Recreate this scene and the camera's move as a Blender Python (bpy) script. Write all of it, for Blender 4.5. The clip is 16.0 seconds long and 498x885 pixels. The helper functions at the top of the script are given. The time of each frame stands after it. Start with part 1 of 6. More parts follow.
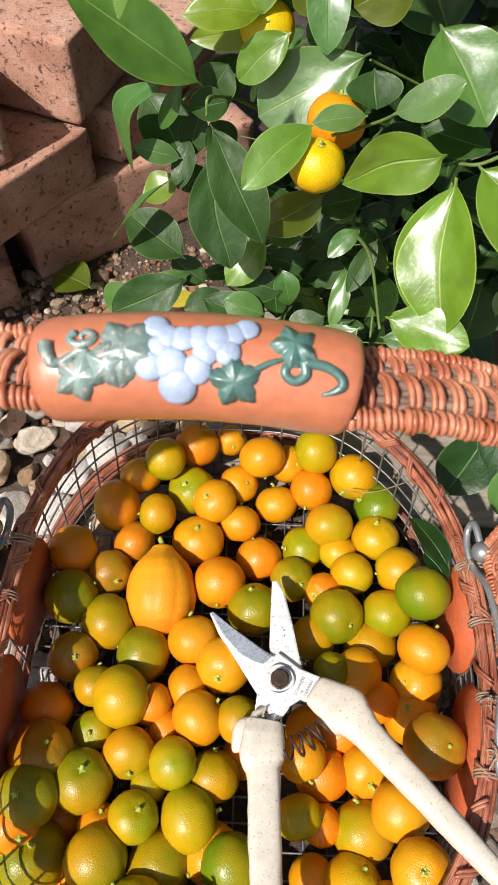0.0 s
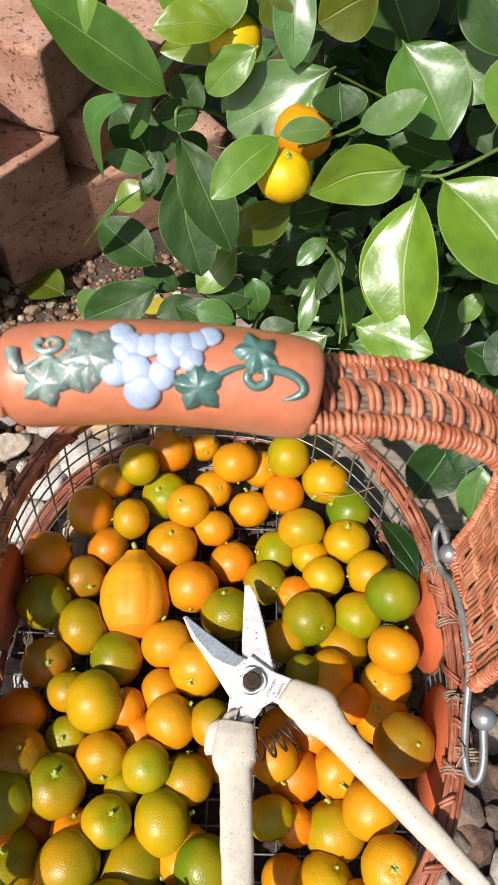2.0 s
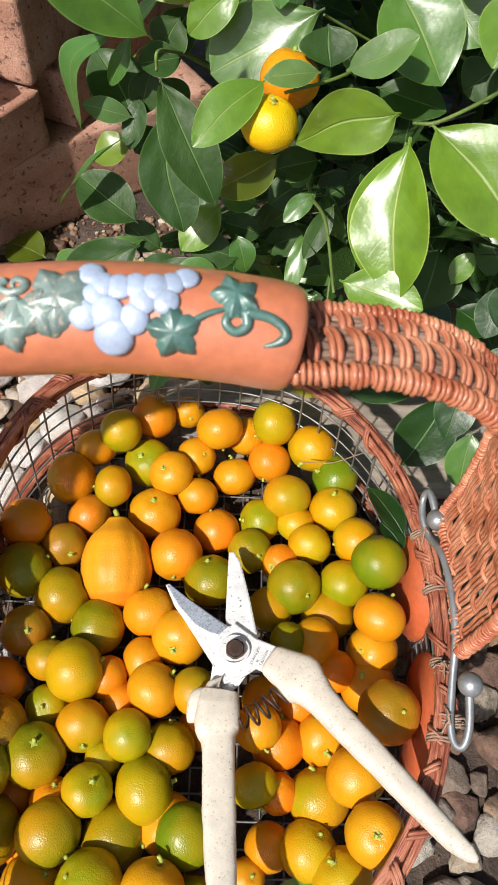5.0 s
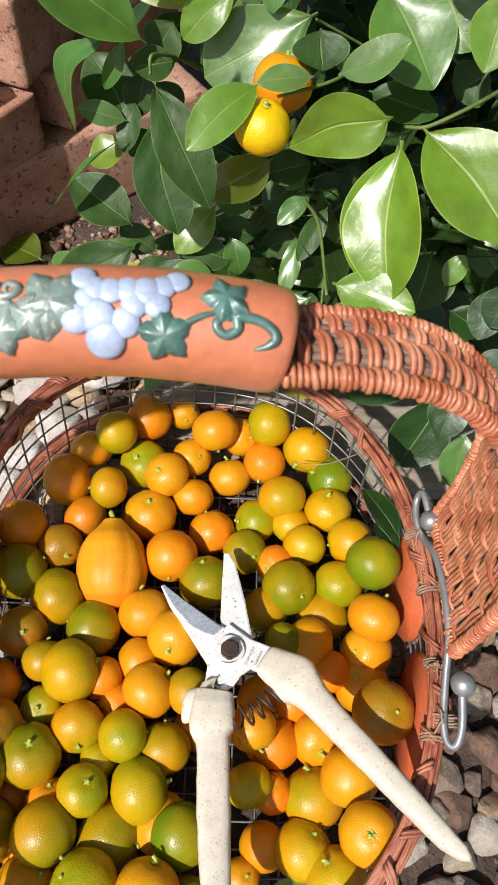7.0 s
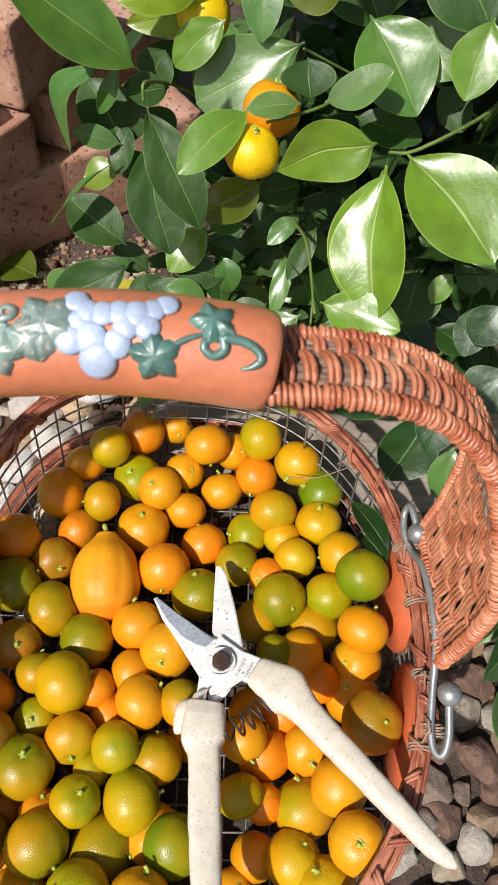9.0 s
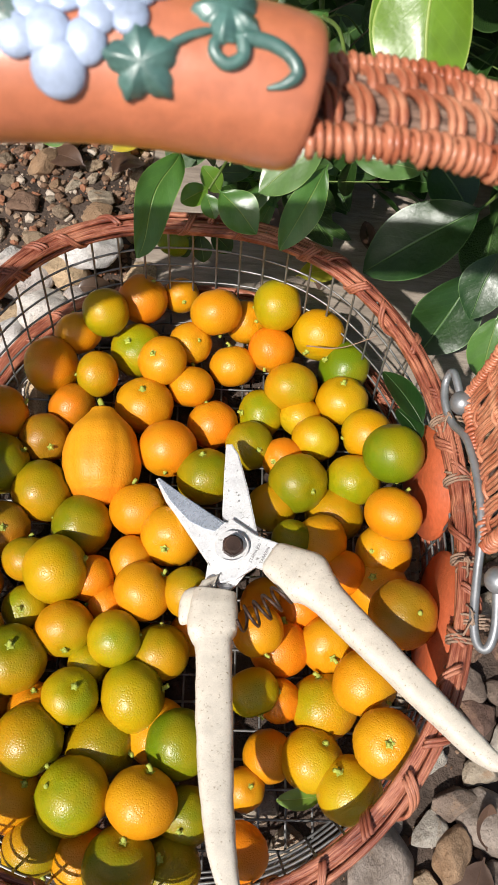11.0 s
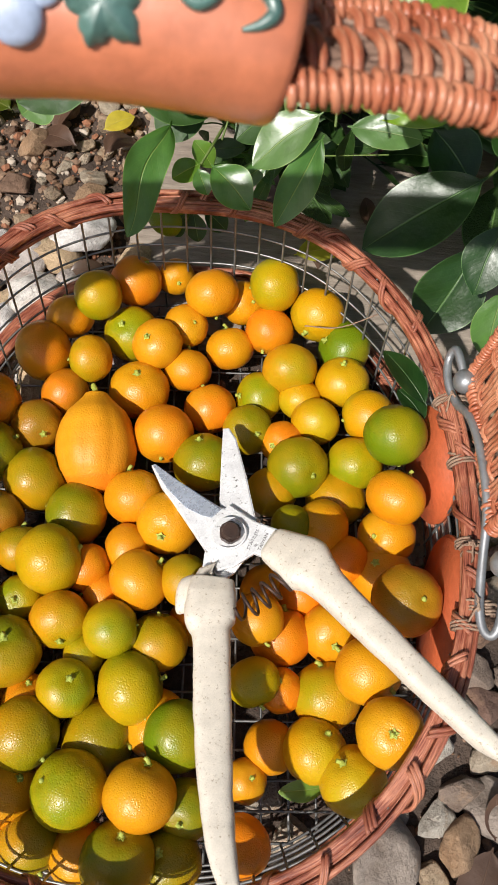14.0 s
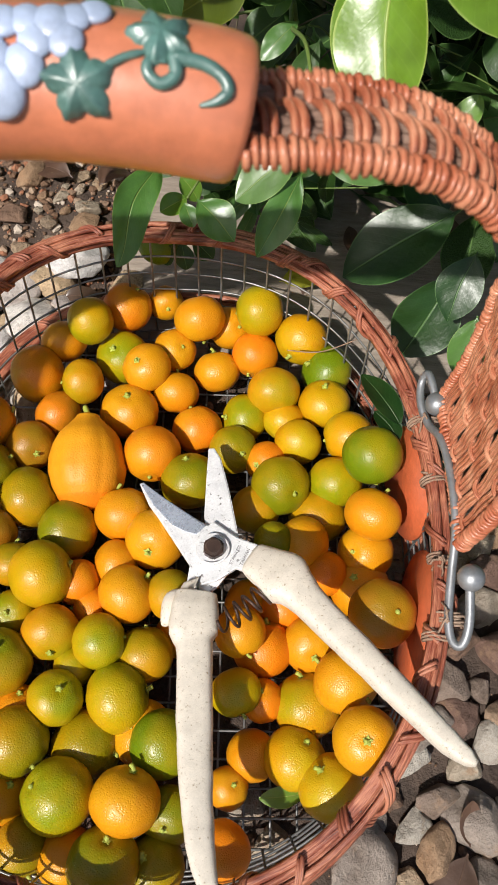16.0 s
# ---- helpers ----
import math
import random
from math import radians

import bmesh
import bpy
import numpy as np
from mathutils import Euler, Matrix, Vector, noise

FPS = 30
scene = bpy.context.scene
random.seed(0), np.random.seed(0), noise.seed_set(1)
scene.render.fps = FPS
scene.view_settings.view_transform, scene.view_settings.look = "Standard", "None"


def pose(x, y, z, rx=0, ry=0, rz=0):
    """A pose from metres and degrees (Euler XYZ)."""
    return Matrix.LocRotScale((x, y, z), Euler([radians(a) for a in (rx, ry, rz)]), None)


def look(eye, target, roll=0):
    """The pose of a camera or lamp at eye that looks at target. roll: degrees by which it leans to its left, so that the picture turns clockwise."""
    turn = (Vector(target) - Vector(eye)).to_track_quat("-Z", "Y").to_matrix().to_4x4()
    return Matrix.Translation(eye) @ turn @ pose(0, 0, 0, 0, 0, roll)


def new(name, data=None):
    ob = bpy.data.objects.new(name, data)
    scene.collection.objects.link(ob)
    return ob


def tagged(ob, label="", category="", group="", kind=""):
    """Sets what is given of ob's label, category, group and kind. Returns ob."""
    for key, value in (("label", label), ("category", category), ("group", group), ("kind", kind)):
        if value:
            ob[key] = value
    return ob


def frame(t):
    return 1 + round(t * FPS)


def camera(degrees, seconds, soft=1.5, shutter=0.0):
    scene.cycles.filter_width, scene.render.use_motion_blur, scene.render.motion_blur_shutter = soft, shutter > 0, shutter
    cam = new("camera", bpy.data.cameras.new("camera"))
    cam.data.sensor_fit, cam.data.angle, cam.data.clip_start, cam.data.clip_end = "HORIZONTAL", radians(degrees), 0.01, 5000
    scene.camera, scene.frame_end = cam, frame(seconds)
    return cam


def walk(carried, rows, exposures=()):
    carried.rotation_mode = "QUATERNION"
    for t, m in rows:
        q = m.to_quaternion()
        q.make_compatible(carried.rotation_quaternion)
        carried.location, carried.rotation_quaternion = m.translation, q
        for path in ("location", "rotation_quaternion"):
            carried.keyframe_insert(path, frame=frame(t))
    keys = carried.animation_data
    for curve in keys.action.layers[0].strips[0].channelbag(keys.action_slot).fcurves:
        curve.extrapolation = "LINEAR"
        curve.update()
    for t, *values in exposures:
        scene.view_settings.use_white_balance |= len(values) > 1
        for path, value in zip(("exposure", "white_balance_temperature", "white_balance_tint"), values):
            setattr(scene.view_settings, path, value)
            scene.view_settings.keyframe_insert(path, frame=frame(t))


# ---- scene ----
cam = camera(38.76, 16.0)
# a small phone lens focused on the fruit
cam.data.dof.use_dof, cam.data.dof.focus_distance, cam.data.dof.aperture_fstop = True, 0.36, 44.0
PATH = [
    (0, (0.00268, 0.00094, 0.42197), (0.00196, 0.16202, 0.16888), 2.65),
    (0.5, (0.00701, 0.00031, 0.42455), (0.01070, 0.16304, 0.17255), 3.35),
    (1, (0.00988, -0.00111, 0.42784), (0.01844, 0.16415, 0.17761), 4.57),
    (1.5, (0.01031, -0.00260, 0.43179), (0.01915, 0.16457, 0.18284), 4.73),
    (2, (0.00664, -0.00203, 0.42580), (0.01462, 0.16160, 0.17448), 4.92),
    (2.5, (0.00435, -0.00190, 0.41896), (0.01166, 0.15728, 0.16478), 5.23),
    (3, (0.00462, -0.00159, 0.41222), (0.01098, 0.15246, 0.15487), 5.32),
    (3.5, (0.00488, -0.00218, 0.41269), (0.01334, 0.15263, 0.15586), 5.83),
    (4, (0.00900, -0.00145, 0.41352), (0.02092, 0.15388, 0.15714), 6.42),
    (6.5, (0.01028, -0.00326, 0.41501), (0.02388, 0.15202, 0.15868), 6.93),
    (7, (0.01132, -0.00272, 0.41587), (0.02523, 0.15293, 0.15978), 6.97),
    (7.5, (0.01197, -0.00331, 0.41706), (0.02641, 0.15340, 0.16165), 7.07),
    (8, (0.01590, -0.00459, 0.42164), (0.03236, 0.15509, 0.16820), 7.33),
    (8.5, (0.01213, -0.00617, 0.42337), (0.02767, 0.15375, 0.17002), 7.65),
    (9, (0.01310, -0.00563, 0.42255), (0.02879, 0.15461, 0.16942), 7.32),
    (9.5, (0.01165, -0.00381, 0.41234), (0.02520, 0.15144, 0.15599), 6.42),
    (10, (0.01446, -0.00549, 0.39596), (0.02804, 0.13940, 0.13361), 7.09),
    (10.2, (0.01217, -0.00493, 0.38810), (0.02615, 0.13612, 0.12369), 7.83),
    (12.3, (0.01576, -0.00048, 0.35445), (0.02929, 0.12378, 0.08173), 7.68),
    (12.5, (0.01467, 0.00029, 0.35479), (0.02885, 0.12436, 0.08201), 8.25),
    (13, (0.01659, -0.00077, 0.35558), (0.03156, 0.12534, 0.08379), 8.28),
    (13.5, (0.01867, -0.00108, 0.35632), (0.03321, 0.12697, 0.08541), 7.31),
    (14, (0.01817, -0.00059, 0.35606), (0.02953, 0.12487, 0.08379), 6.36),
    (14.5, (0.01710, -0.00012, 0.35906), (0.02859, 0.12705, 0.08759), 6.55),
    (15, (0.02125, -0.00242, 0.36170), (0.03245, 0.12734, 0.09145), 6.02),
    (15.5, (0.01569, -0.00734, 0.36965), (0.02877, 0.12626, 0.10136), 7.79),
    (16, (0.02536, -0.00617, 0.37051), (0.03651, 0.12616, 0.10150), 6.00),
]
walk(cam, [(t, look(eye, target, roll)) for t, eye, target, roll in PATH], [(0, 0.40), (6.5, 0.33), (10.2, 0.29), (13, 0.26), (16, 0.22)])

# ---- light ----
SUN = Vector((-0.41, -0.52, 0.75)).normalized()
world = bpy.data.worlds.new("sky")
scene.world = world
world.use_nodes = True
wn = world.node_tree.nodes
sky = wn.new("ShaderNodeTexSky")
sky.sky_type = "NISHITA"
sky.sun_disc = False
sky.dust_density, sky.ozone_density = 2.5, 0.8
sky.sun_elevation = math.asin(SUN.z)
sky.sun_rotation = math.atan2(SUN.x, SUN.y)
wn["Background"].inputs["Strength"].default_value = 0.074
world.node_tree.links.new(sky.outputs[0], wn["Background"].inputs["Color"])
sun = new("sun", bpy.data.lights.new("sun", "SUN"))
sun.data.energy, sun.data.angle, sun.data.color = 4.3, radians(1.0), (1.0, 0.955, 0.90)
sun.matrix_world = look(SUN * 3, (0, 0, 0))


# ---- materials ----
def material(name):
    m = bpy.data.materials.new(name)
    m.use_nodes = True
    nt = m.node_tree
    return m, nt, nt.nodes["Principled BSDF"]


def node(nt, kind, **values):
    n = nt.nodes.new(kind)
    for key, value in values.items():
        if key in n.inputs.keys():
            n.inputs[key].default_value = value
        else:
            n.inputs[key.replace("_", " ")].default_value = value
    return n


def ramp(nt, source, stops, kind="LINEAR"):
    r = nt.nodes.new("ShaderNodeValToRGB")
    r.color_ramp.interpolation = kind
    e = r.color_ramp.elements
    while len(e) < len(stops):
        e.new(0.5)
    for n, (at, c) in enumerate(stops):
        e[n].position = at
        e[n].color = (*c, 1) if len(c) == 3 else c
    nt.links.new(source, r.inputs[0])
    return r.outputs[0]


def mapped(nt, kind, scale):
    c = nt.nodes.new("ShaderNodeTexCoord")
    mp = nt.nodes.new("ShaderNodeMapping")
    mp.inputs["Scale"].default_value = scale
    nt.links.new(c.outputs[kind], mp.inputs[0])
    return mp.outputs[0]


def noise_tex(nt, vec, scale, detail=4.0, rough=0.55):
    n = node(nt, "ShaderNodeTexNoise", Scale=scale, Detail=detail, Roughness=rough)
    nt.links.new(vec, n.inputs["Vector"])
    return n.outputs["Fac"]


def mix(nt, fac, a, b, blend="MIX"):
    n = nt.nodes.new("ShaderNodeMix")
    n.data_type, n.blend_type = "RGBA", blend
    for sock, v in ((n.inputs[0], fac), (n.inputs[6], a), (n.inputs[7], b)):
        if isinstance(v, (int, float)):
            sock.default_value = v
        elif isinstance(v, tuple):
            sock.default_value = (*v, 1)
        else:
            nt.links.new(v, sock)
    return n.outputs[2]


def maths(nt, op, a, b=0.0):
    n = nt.nodes.new("ShaderNodeMath")
    n.operation = op
    for sock, v in ((n.inputs[0], a), (n.inputs[1], b)):
        if isinstance(v, (int, float)):
            sock.default_value = v
        else:
            nt.links.new(v, sock)
    return n.outputs[0]


def bump(nt, bsdf, height, distance, strength=1.0, below=None):
    b = node(nt, "ShaderNodeBump", Strength=strength, Distance=distance)
    nt.links.new(height, b.inputs["Height"])
    if below is not None:
        nt.links.new(below, b.inputs["Normal"])
    nt.links.new(b.outputs[0], bsdf.inputs["Normal"])
    return b.outputs[0]


def rnd(nt):
    return nt.nodes.new("ShaderNodeObjectInfo").outputs["Random"]


def peel(name, blossom, body, shoulder, pitted=0.000085, rough=0.33):
    """Citrus skin: oil pores, colour running from the stem to the blossom end, small scars."""
    m, nt, b = material(name)
    obj = mapped(nt, "Object", (1, 1, 1))
    sep = nt.nodes.new("ShaderNodeSeparateXYZ")
    nt.links.new(obj, sep.inputs[0])
    off = nt.nodes.new("ShaderNodeVectorMath")
    off.operation = "ADD"
    comb = nt.nodes.new("ShaderNodeCombineXYZ")
    seed = maths(nt, "MULTIPLY", rnd(nt), 40.0)
    nt.links.new(seed, comb.inputs[0])
    nt.links.new(seed, comb.inputs[2])
    nt.links.new(obj, off.inputs[0])
    nt.links.new(comb.outputs[0], off.inputs[1])
    vec = off.outputs[0]
    blot = noise_tex(nt, vec, 0.9, 3.0)
    side = maths(nt, "ADD", maths(nt, "MULTIPLY", sep.outputs[2], 0.28), maths(nt, "MULTIPLY", sep.outputs[0], 0.22))
    grad = maths(nt, "ADD", maths(nt, "ADD", side, 0.5), maths(nt, "MULTIPLY", maths(nt, "SUBTRACT", blot, 0.5), 1.1))
    col = ramp(nt, grad, [(0.12, blossom), (0.5, body), (0.92, shoulder)])
    fine = noise_tex(nt, vec, 26.0, 2.0)
    col = mix(nt, 0.22, col, ramp(nt, fine, [(0.3, (0.75, 0.75, 0.75)), (0.7, (1.12, 1.1, 1.05))]), "MULTIPLY")
    scar = noise_tex(nt, vec, 5.0, 6.0, 0.7)
    col = mix(nt, ramp(nt, scar, [(0.69, (0, 0, 0)), (0.76, (0.5, 0.5, 0.5))]), col, (0.33, 0.2, 0.07))
    # oil pores: pits a millimetre apart, a little darker than the skin
    vor = node(nt, "ShaderNodeTexVoronoi", Scale=18.0)
    vor.feature = "SMOOTH_F1"
    vor.inputs["Smoothness"].default_value = 0.35
    nt.links.new(vec, vor.inputs["Vector"])
    pores = ramp(nt, vor.outputs["Distance"], [(0.10, (0, 0, 0)), (0.55, (1, 1, 1))])
    col = mix(nt, 0.25, col, ramp(nt, pores, [(0.0, (0.80, 0.76, 0.7)), (0.5, (1, 1, 1))]), "MULTIPLY")
    # a corky ring at the blossom end
    low_end = maths(nt, "MULTIPLY", sep.outputs[2], -1.0)
    col = mix(nt, ramp(nt, low_end, [(0.86, (0, 0, 0)), (0.92, (0.45, 0.45, 0.45))]), col, mix(nt, 1.0, col, (0.95, 0.62, 0.5), "MULTIPLY"))
    nt.links.new(col, b.inputs["Base Color"])
    b1 = node(nt, "ShaderNodeBump", Strength=1.0, Distance=pitted)
    nt.links.new(pores, b1.inputs["Height"])
    b2 = node(nt, "ShaderNodeBump", Strength=0.3, Distance=0.00006)
    nt.links.new(fine, b2.inputs["Height"])
    nt.links.new(b1.outputs[0], b2.inputs["Normal"])
    bump(nt, b, noise_tex(nt, vec, 2.2, 2.0), 0.0012, 0.18, b2.outputs[0])
    b.inputs["Roughness"].default_value = rough
    b.inputs["Specular IOR Level"].default_value = 0.40
    b.inputs["Subsurface Weight"].default_value = 0.06
    b.inputs["Subsurface Radius"].default_value = (0.004, 0.002, 0.0005)
    b.inputs["Subsurface Scale"].default_value = 1.0
    return m


ORANGE, AMBER, YELLOW, GREEN, SHADED_BROWN = (0.72, 0.208, 0.006), (0.64, 0.260, 0.006), (0.57, 0.290, 0.003), (0.140, 0.200, 0.003), (0.40, 0.150, 0.006)
PEEL = {
    "o": peel("peel_orange", (0.78, 0.22, 0.006), ORANGE, AMBER),
    "a": peel("peel_amber", (0.71, 0.245, 0.005), AMBER, (0.63, 0.30, 0.006)),
    "y": peel("peel_yellow", (0.65, 0.265, 0.004), YELLOW, (0.49, 0.34, 0.006)),
    "x": peel("peel_turning", (0.70, 0.22, 0.006), (0.54, 0.265, 0.005), (0.36, 0.28, 0.004)),
    "l": peel("peel_lime", (0.56, 0.300, 0.004), (0.43, 0.300, 0.003), (0.235, 0.260, 0.003)),
    "m": peel("peel_olive", (0.52, 0.250, 0.004), (0.345, 0.233, 0.003), (0.183, 0.196, 0.003)),
    "g": peel("peel_green", (0.27, 0.235, 0.004), GREEN, (0.105, 0.180, 0.004)),
    "s": peel("peel_golden", (0.84, 0.44, 0.004), (0.82, 0.47, 0.004), (0.66, 0.46, 0.006), rough=0.30),
    # own brownish tint, with the handles' shade put into the colour
    "b": peel("peel_shaded_brown", ORANGE, SHADED_BROWN, (0.30, 0.17, 0.008)),
}
WORDS = {"o": "deep orange", "a": "golden orange", "y": "yellow", "x": "half-ripe orange and green", "l": "yellow-green", "m": "olive green turning orange", "g": "unripe green", "b": "brownish, shade-darkened orange"}


def plain(name, colour, rough=0.6, vary=0.25, scale=60.0, rise=0.0006, metal=0.0, kind="Object", fine=8.0, spots=None):
    """A surface with cloudy and grainy variation and a fine relief."""
    m, nt, b = material(name)
    vec = mapped(nt, kind, (1, 1, 1))
    big = noise_tex(nt, vec, scale, 5.0)
    small = noise_tex(nt, vec, scale * fine, 4.0, 0.65)
    dark = tuple(c * (1 - vary) for c in colour)
    pale = tuple(min(1.0, c * (1 + vary)) for c in colour)
    col = ramp(nt, big, [(0.3, dark), (0.7, pale)])
    col = mix(nt, 0.5, col, ramp(nt, small, [(0.3, (0.8, 0.8, 0.8)), (0.7, (1.15, 1.15, 1.15))]), "MULTIPLY")
    if spots:
        where, tint = spots
        col = mix(nt, ramp(nt, noise_tex(nt, vec, scale * 3.1, 6.0, 0.7), [(where, (0, 0, 0)), (where + 0.07, (1, 1, 1))]), col, tint)
    nt.links.new(col, b.inputs["Base Color"])
    nt.links.new(ramp(nt, small, [(0.2, (rough * 0.8,) * 3), (0.8, (min(1, rough * 1.2),) * 3)]), b.inputs["Roughness"])
    b.inputs["Metallic"].default_value = metal
    if rise:
        bump(nt, b, small, rise, 0.7)
    return m


def fibre(name, dark, body, pale, rough=0.5):
    """Split willow: streaks along each strand, differing from strand to strand."""
    m, nt, b = material(name)
    vec = mapped(nt, "UV", (60, 5.0, 1))
    obj = mapped(nt, "Object", (1, 1, 1))
    streak = noise_tex(nt, vec, 2.2, 5.0, 0.6)
    patch = noise_tex(nt, obj, 60.0, 3.0)
    isl = nt.nodes.new("ShaderNodeNewGeometry").outputs["Random Per Island"]
    fac = maths(nt, "ADD", maths(nt, "MULTIPLY", streak, 0.55), maths(nt, "ADD", maths(nt, "MULTIPLY", patch, 0.35), maths(nt, "MULTIPLY", isl, 0.22)))
    col = ramp(nt, fac, [(0.42, dark), (0.54, body), (0.68, pale)])
    nt.links.new(col, b.inputs["Base Color"])
    b.inputs["Roughness"].default_value = rough
    bump(nt, b, streak, 0.0006, 0.6)
    return m


def leaf_mat(name, base, vein, rough=0.3, glow=0.35, coat=0.40):
    m, nt, b = material(name)
    uv = mapped(nt, "UV", (1, 1, 1))
    sep = nt.nodes.new("ShaderNodeSeparateXYZ")
    nt.links.new(uv, sep.inputs[0])
    u, v = sep.outputs[0], sep.outputs[1]
    across = maths(nt, "ABSOLUTE", maths(nt, "SUBTRACT", v, 0.5))
    rib = ramp(nt, across, [(0.006, (1, 1, 1)), (0.024, (0, 0, 0))])
    wave = maths(nt, "SINE", maths(nt, "MULTIPLY", maths(nt, "SUBTRACT", u, maths(nt, "MULTIPLY", across, 0.55)), 72.0))
    lines = ramp(nt, wave, [(0.86, (0, 0, 0)), (1.0, (1, 1, 1))])
    obj = mapped(nt, "Object", (1, 1, 1))
    blot = noise_tex(nt, obj, 55.0, 4.0)
    fine = noise_tex(nt, obj, 900.0, 3.0)
    dark = tuple(c * 0.72 for c in base)
    pale = tuple(c * 1.25 for c in base)
    col = ramp(nt, blot, [(0.3, dark), (0.7, pale)])
    shift = ramp(nt, rnd(nt), [(0.0, (0.85, 0.95, 0.9)), (0.5, (1, 1, 1)), (1.0, (1.2, 1.08, 0.85))])
    col = mix(nt, 0.8, col, shift, "MULTIPLY")
    col = mix(nt, maths(nt, "MULTIPLY", lines, 0.05), col, vein)
    col = mix(nt, maths(nt, "MULTIPLY", rib, 0.75), col, vein)
    col = mix(nt, ramp(nt, across, [(0.475, (0, 0, 0)), (0.492, (0.7, 0.7, 0.7))]), col, vein)
    col = mix(nt, ramp(nt, noise_tex(nt, obj, 210.0, 5.0, 0.7), [(0.70, (0, 0, 0)), (0.76, (0.6, 0.6, 0.6))]), col, (0.30, 0.27, 0.10))
    nt.links.new(col, b.inputs["Base Color"])
    nt.links.new(ramp(nt, fine, [(0.2, (rough * 0.75,) * 3), (0.8, (rough * 1.35,) * 3)]), b.inputs["Roughness"])
    b.inputs["Specular IOR Level"].default_value = 0.45
    b.inputs["Coat Weight"].default_value = coat
    b.inputs["Coat Roughness"].default_value = 0.28
    b.inputs["Coat IOR"].default_value = 1.6
    h = maths(nt, "ADD", maths(nt, "MULTIPLY", rib, -1.0), maths(nt, "ADD", maths(nt, "MULTIPLY", lines, -0.045), maths(nt, "MULTIPLY", blot, 3.2)))
    bump(nt, b, h, 0.0007, 0.6)
    tr = nt.nodes.new("ShaderNodeBsdfTranslucent")
    nt.links.new(mix(nt, 1.0, col, (1.5, 1.55, 0.5), "MULTIPLY"), tr.inputs["Color"])
    ms = nt.nodes.new("ShaderNodeMixShader")
    ms.inputs[0].default_value = glow
    nt.links.new(b.outputs[0], ms.inputs[1])
    nt.links.new(tr.outputs[0], ms.inputs[2])
    nt.links.new(ms.outputs[0], nt.nodes["Material Output"].inputs[0])
    return m


VEIN = (0.26, 0.38, 0.10)
LEAF = {
    "mid": leaf_mat("leaf_mid", (0.085, 0.205, 0.040), VEIN, 0.40, 0.32, 0.5),
    # real dark green, lowered further to put inner-bush shade into the colour
    "dark": leaf_mat("leaf_dark_and_shaded", (0.026, 0.068, 0.010), (0.12, 0.22, 0.06), 0.50, 0.12, 0.03),
    # older-leaf green darkened further, carrying the shade beyond the rim in its colour
    "deep": leaf_mat("leaf_deep_shaded", (0.013, 0.045, 0.008), (0.10, 0.19, 0.06), 0.40, 0.06, 0.12),
    "sheen": leaf_mat("leaf_sheen", (0.110, 0.205, 0.050), VEIN, 0.38, 0.25, 0.7),
    "light": leaf_mat("leaf_light", (0.140, 0.265, 0.026), (0.36, 0.47, 0.13), 0.36, 0.30, 0.7),
    "gloss": leaf_mat("leaf_gloss", (0.150, 0.280, 0.016), (0.46, 0.56, 0.14), 0.34, 0.30, 0.55),
    "pale": leaf_mat("leaf_pale", (0.120, 0.230, 0.070), (0.34, 0.45, 0.2), 0.35),
    "lime": leaf_mat("leaf_lime", (0.200, 0.310, 0.025), (0.40, 0.48, 0.12), 0.38, 0.45),
    "olive": leaf_mat("leaf_olive", (0.130, 0.170, 0.014), (0.3, 0.34, 0.08), 0.38, 0.45),
    "yellow": leaf_mat("leaf_yellow", (0.52, 0.46, 0.05), (0.58, 0.5, 0.12), 0.5),
    "litter": leaf_mat("leaf_litter", (0.085, 0.045, 0.028), (0.14, 0.08, 0.05), 0.6, 0.05),
}
def brick_mat():
    """Fired clay: sandy grain, dark pits and pale bloom."""
    m, nt, b = material("pink_brick")
    vec = mapped(nt, "Object", (1, 1, 1))
    cloud = noise_tex(nt, vec, 22.0, 6.0, 0.6)
    grain = noise_tex(nt, vec, 620.0, 3.0, 0.8)
    pits = noise_tex(nt, vec, 210.0, 5.0, 0.75)
    col = ramp(nt, cloud, [(0.28, (0.38, 0.185, 0.125)), (0.5, (0.53, 0.29, 0.205)), (0.72, (0.66, 0.44, 0.35))])
    col = mix(nt, 0.7, col, ramp(nt, grain, [(0.3, (0.62, 0.58, 0.55)), (0.7, (1.22, 1.2, 1.18))]), "MULTIPLY")
    dark = ramp(nt, pits, [(0.575, (0, 0, 0)), (0.64, (0.85, 0.85, 0.85))])
    col = mix(nt, dark, col, (0.10, 0.055, 0.045))
    nt.links.new(col, b.inputs["Base Color"])
    b.inputs["Roughness"].default_value = 0.93
    b1 = node(nt, "ShaderNodeBump", Strength=0.8, Distance=0.0012)
    nt.links.new(grain, b1.inputs["Height"])
    bump(nt, b, maths(nt, "MULTIPLY", dark, -1.0), 0.002, 0.8, b1.outputs[0])
    return m


TWIG = plain("green_twig", (0.12, 0.18, 0.04), 0.5, 0.3, 90.0)
BARK = plain("grey_bark", (0.13, 0.11, 0.07), 0.8, 0.4, 120.0, 0.001)
STEM = plain("fruit_stem", (0.38, 0.44, 0.07), 0.6, 0.35, 3.0, 0.0004)
WILLOW = fibre("red_willow", (0.055, 0.013, 0.009), (0.24, 0.062, 0.034), (0.56, 0.235, 0.135), 0.42)
RATTAN = fibre("tan_rattan", (0.12, 0.026, 0.014), (0.39, 0.112, 0.053), (0.74, 0.37, 0.22), 0.34)
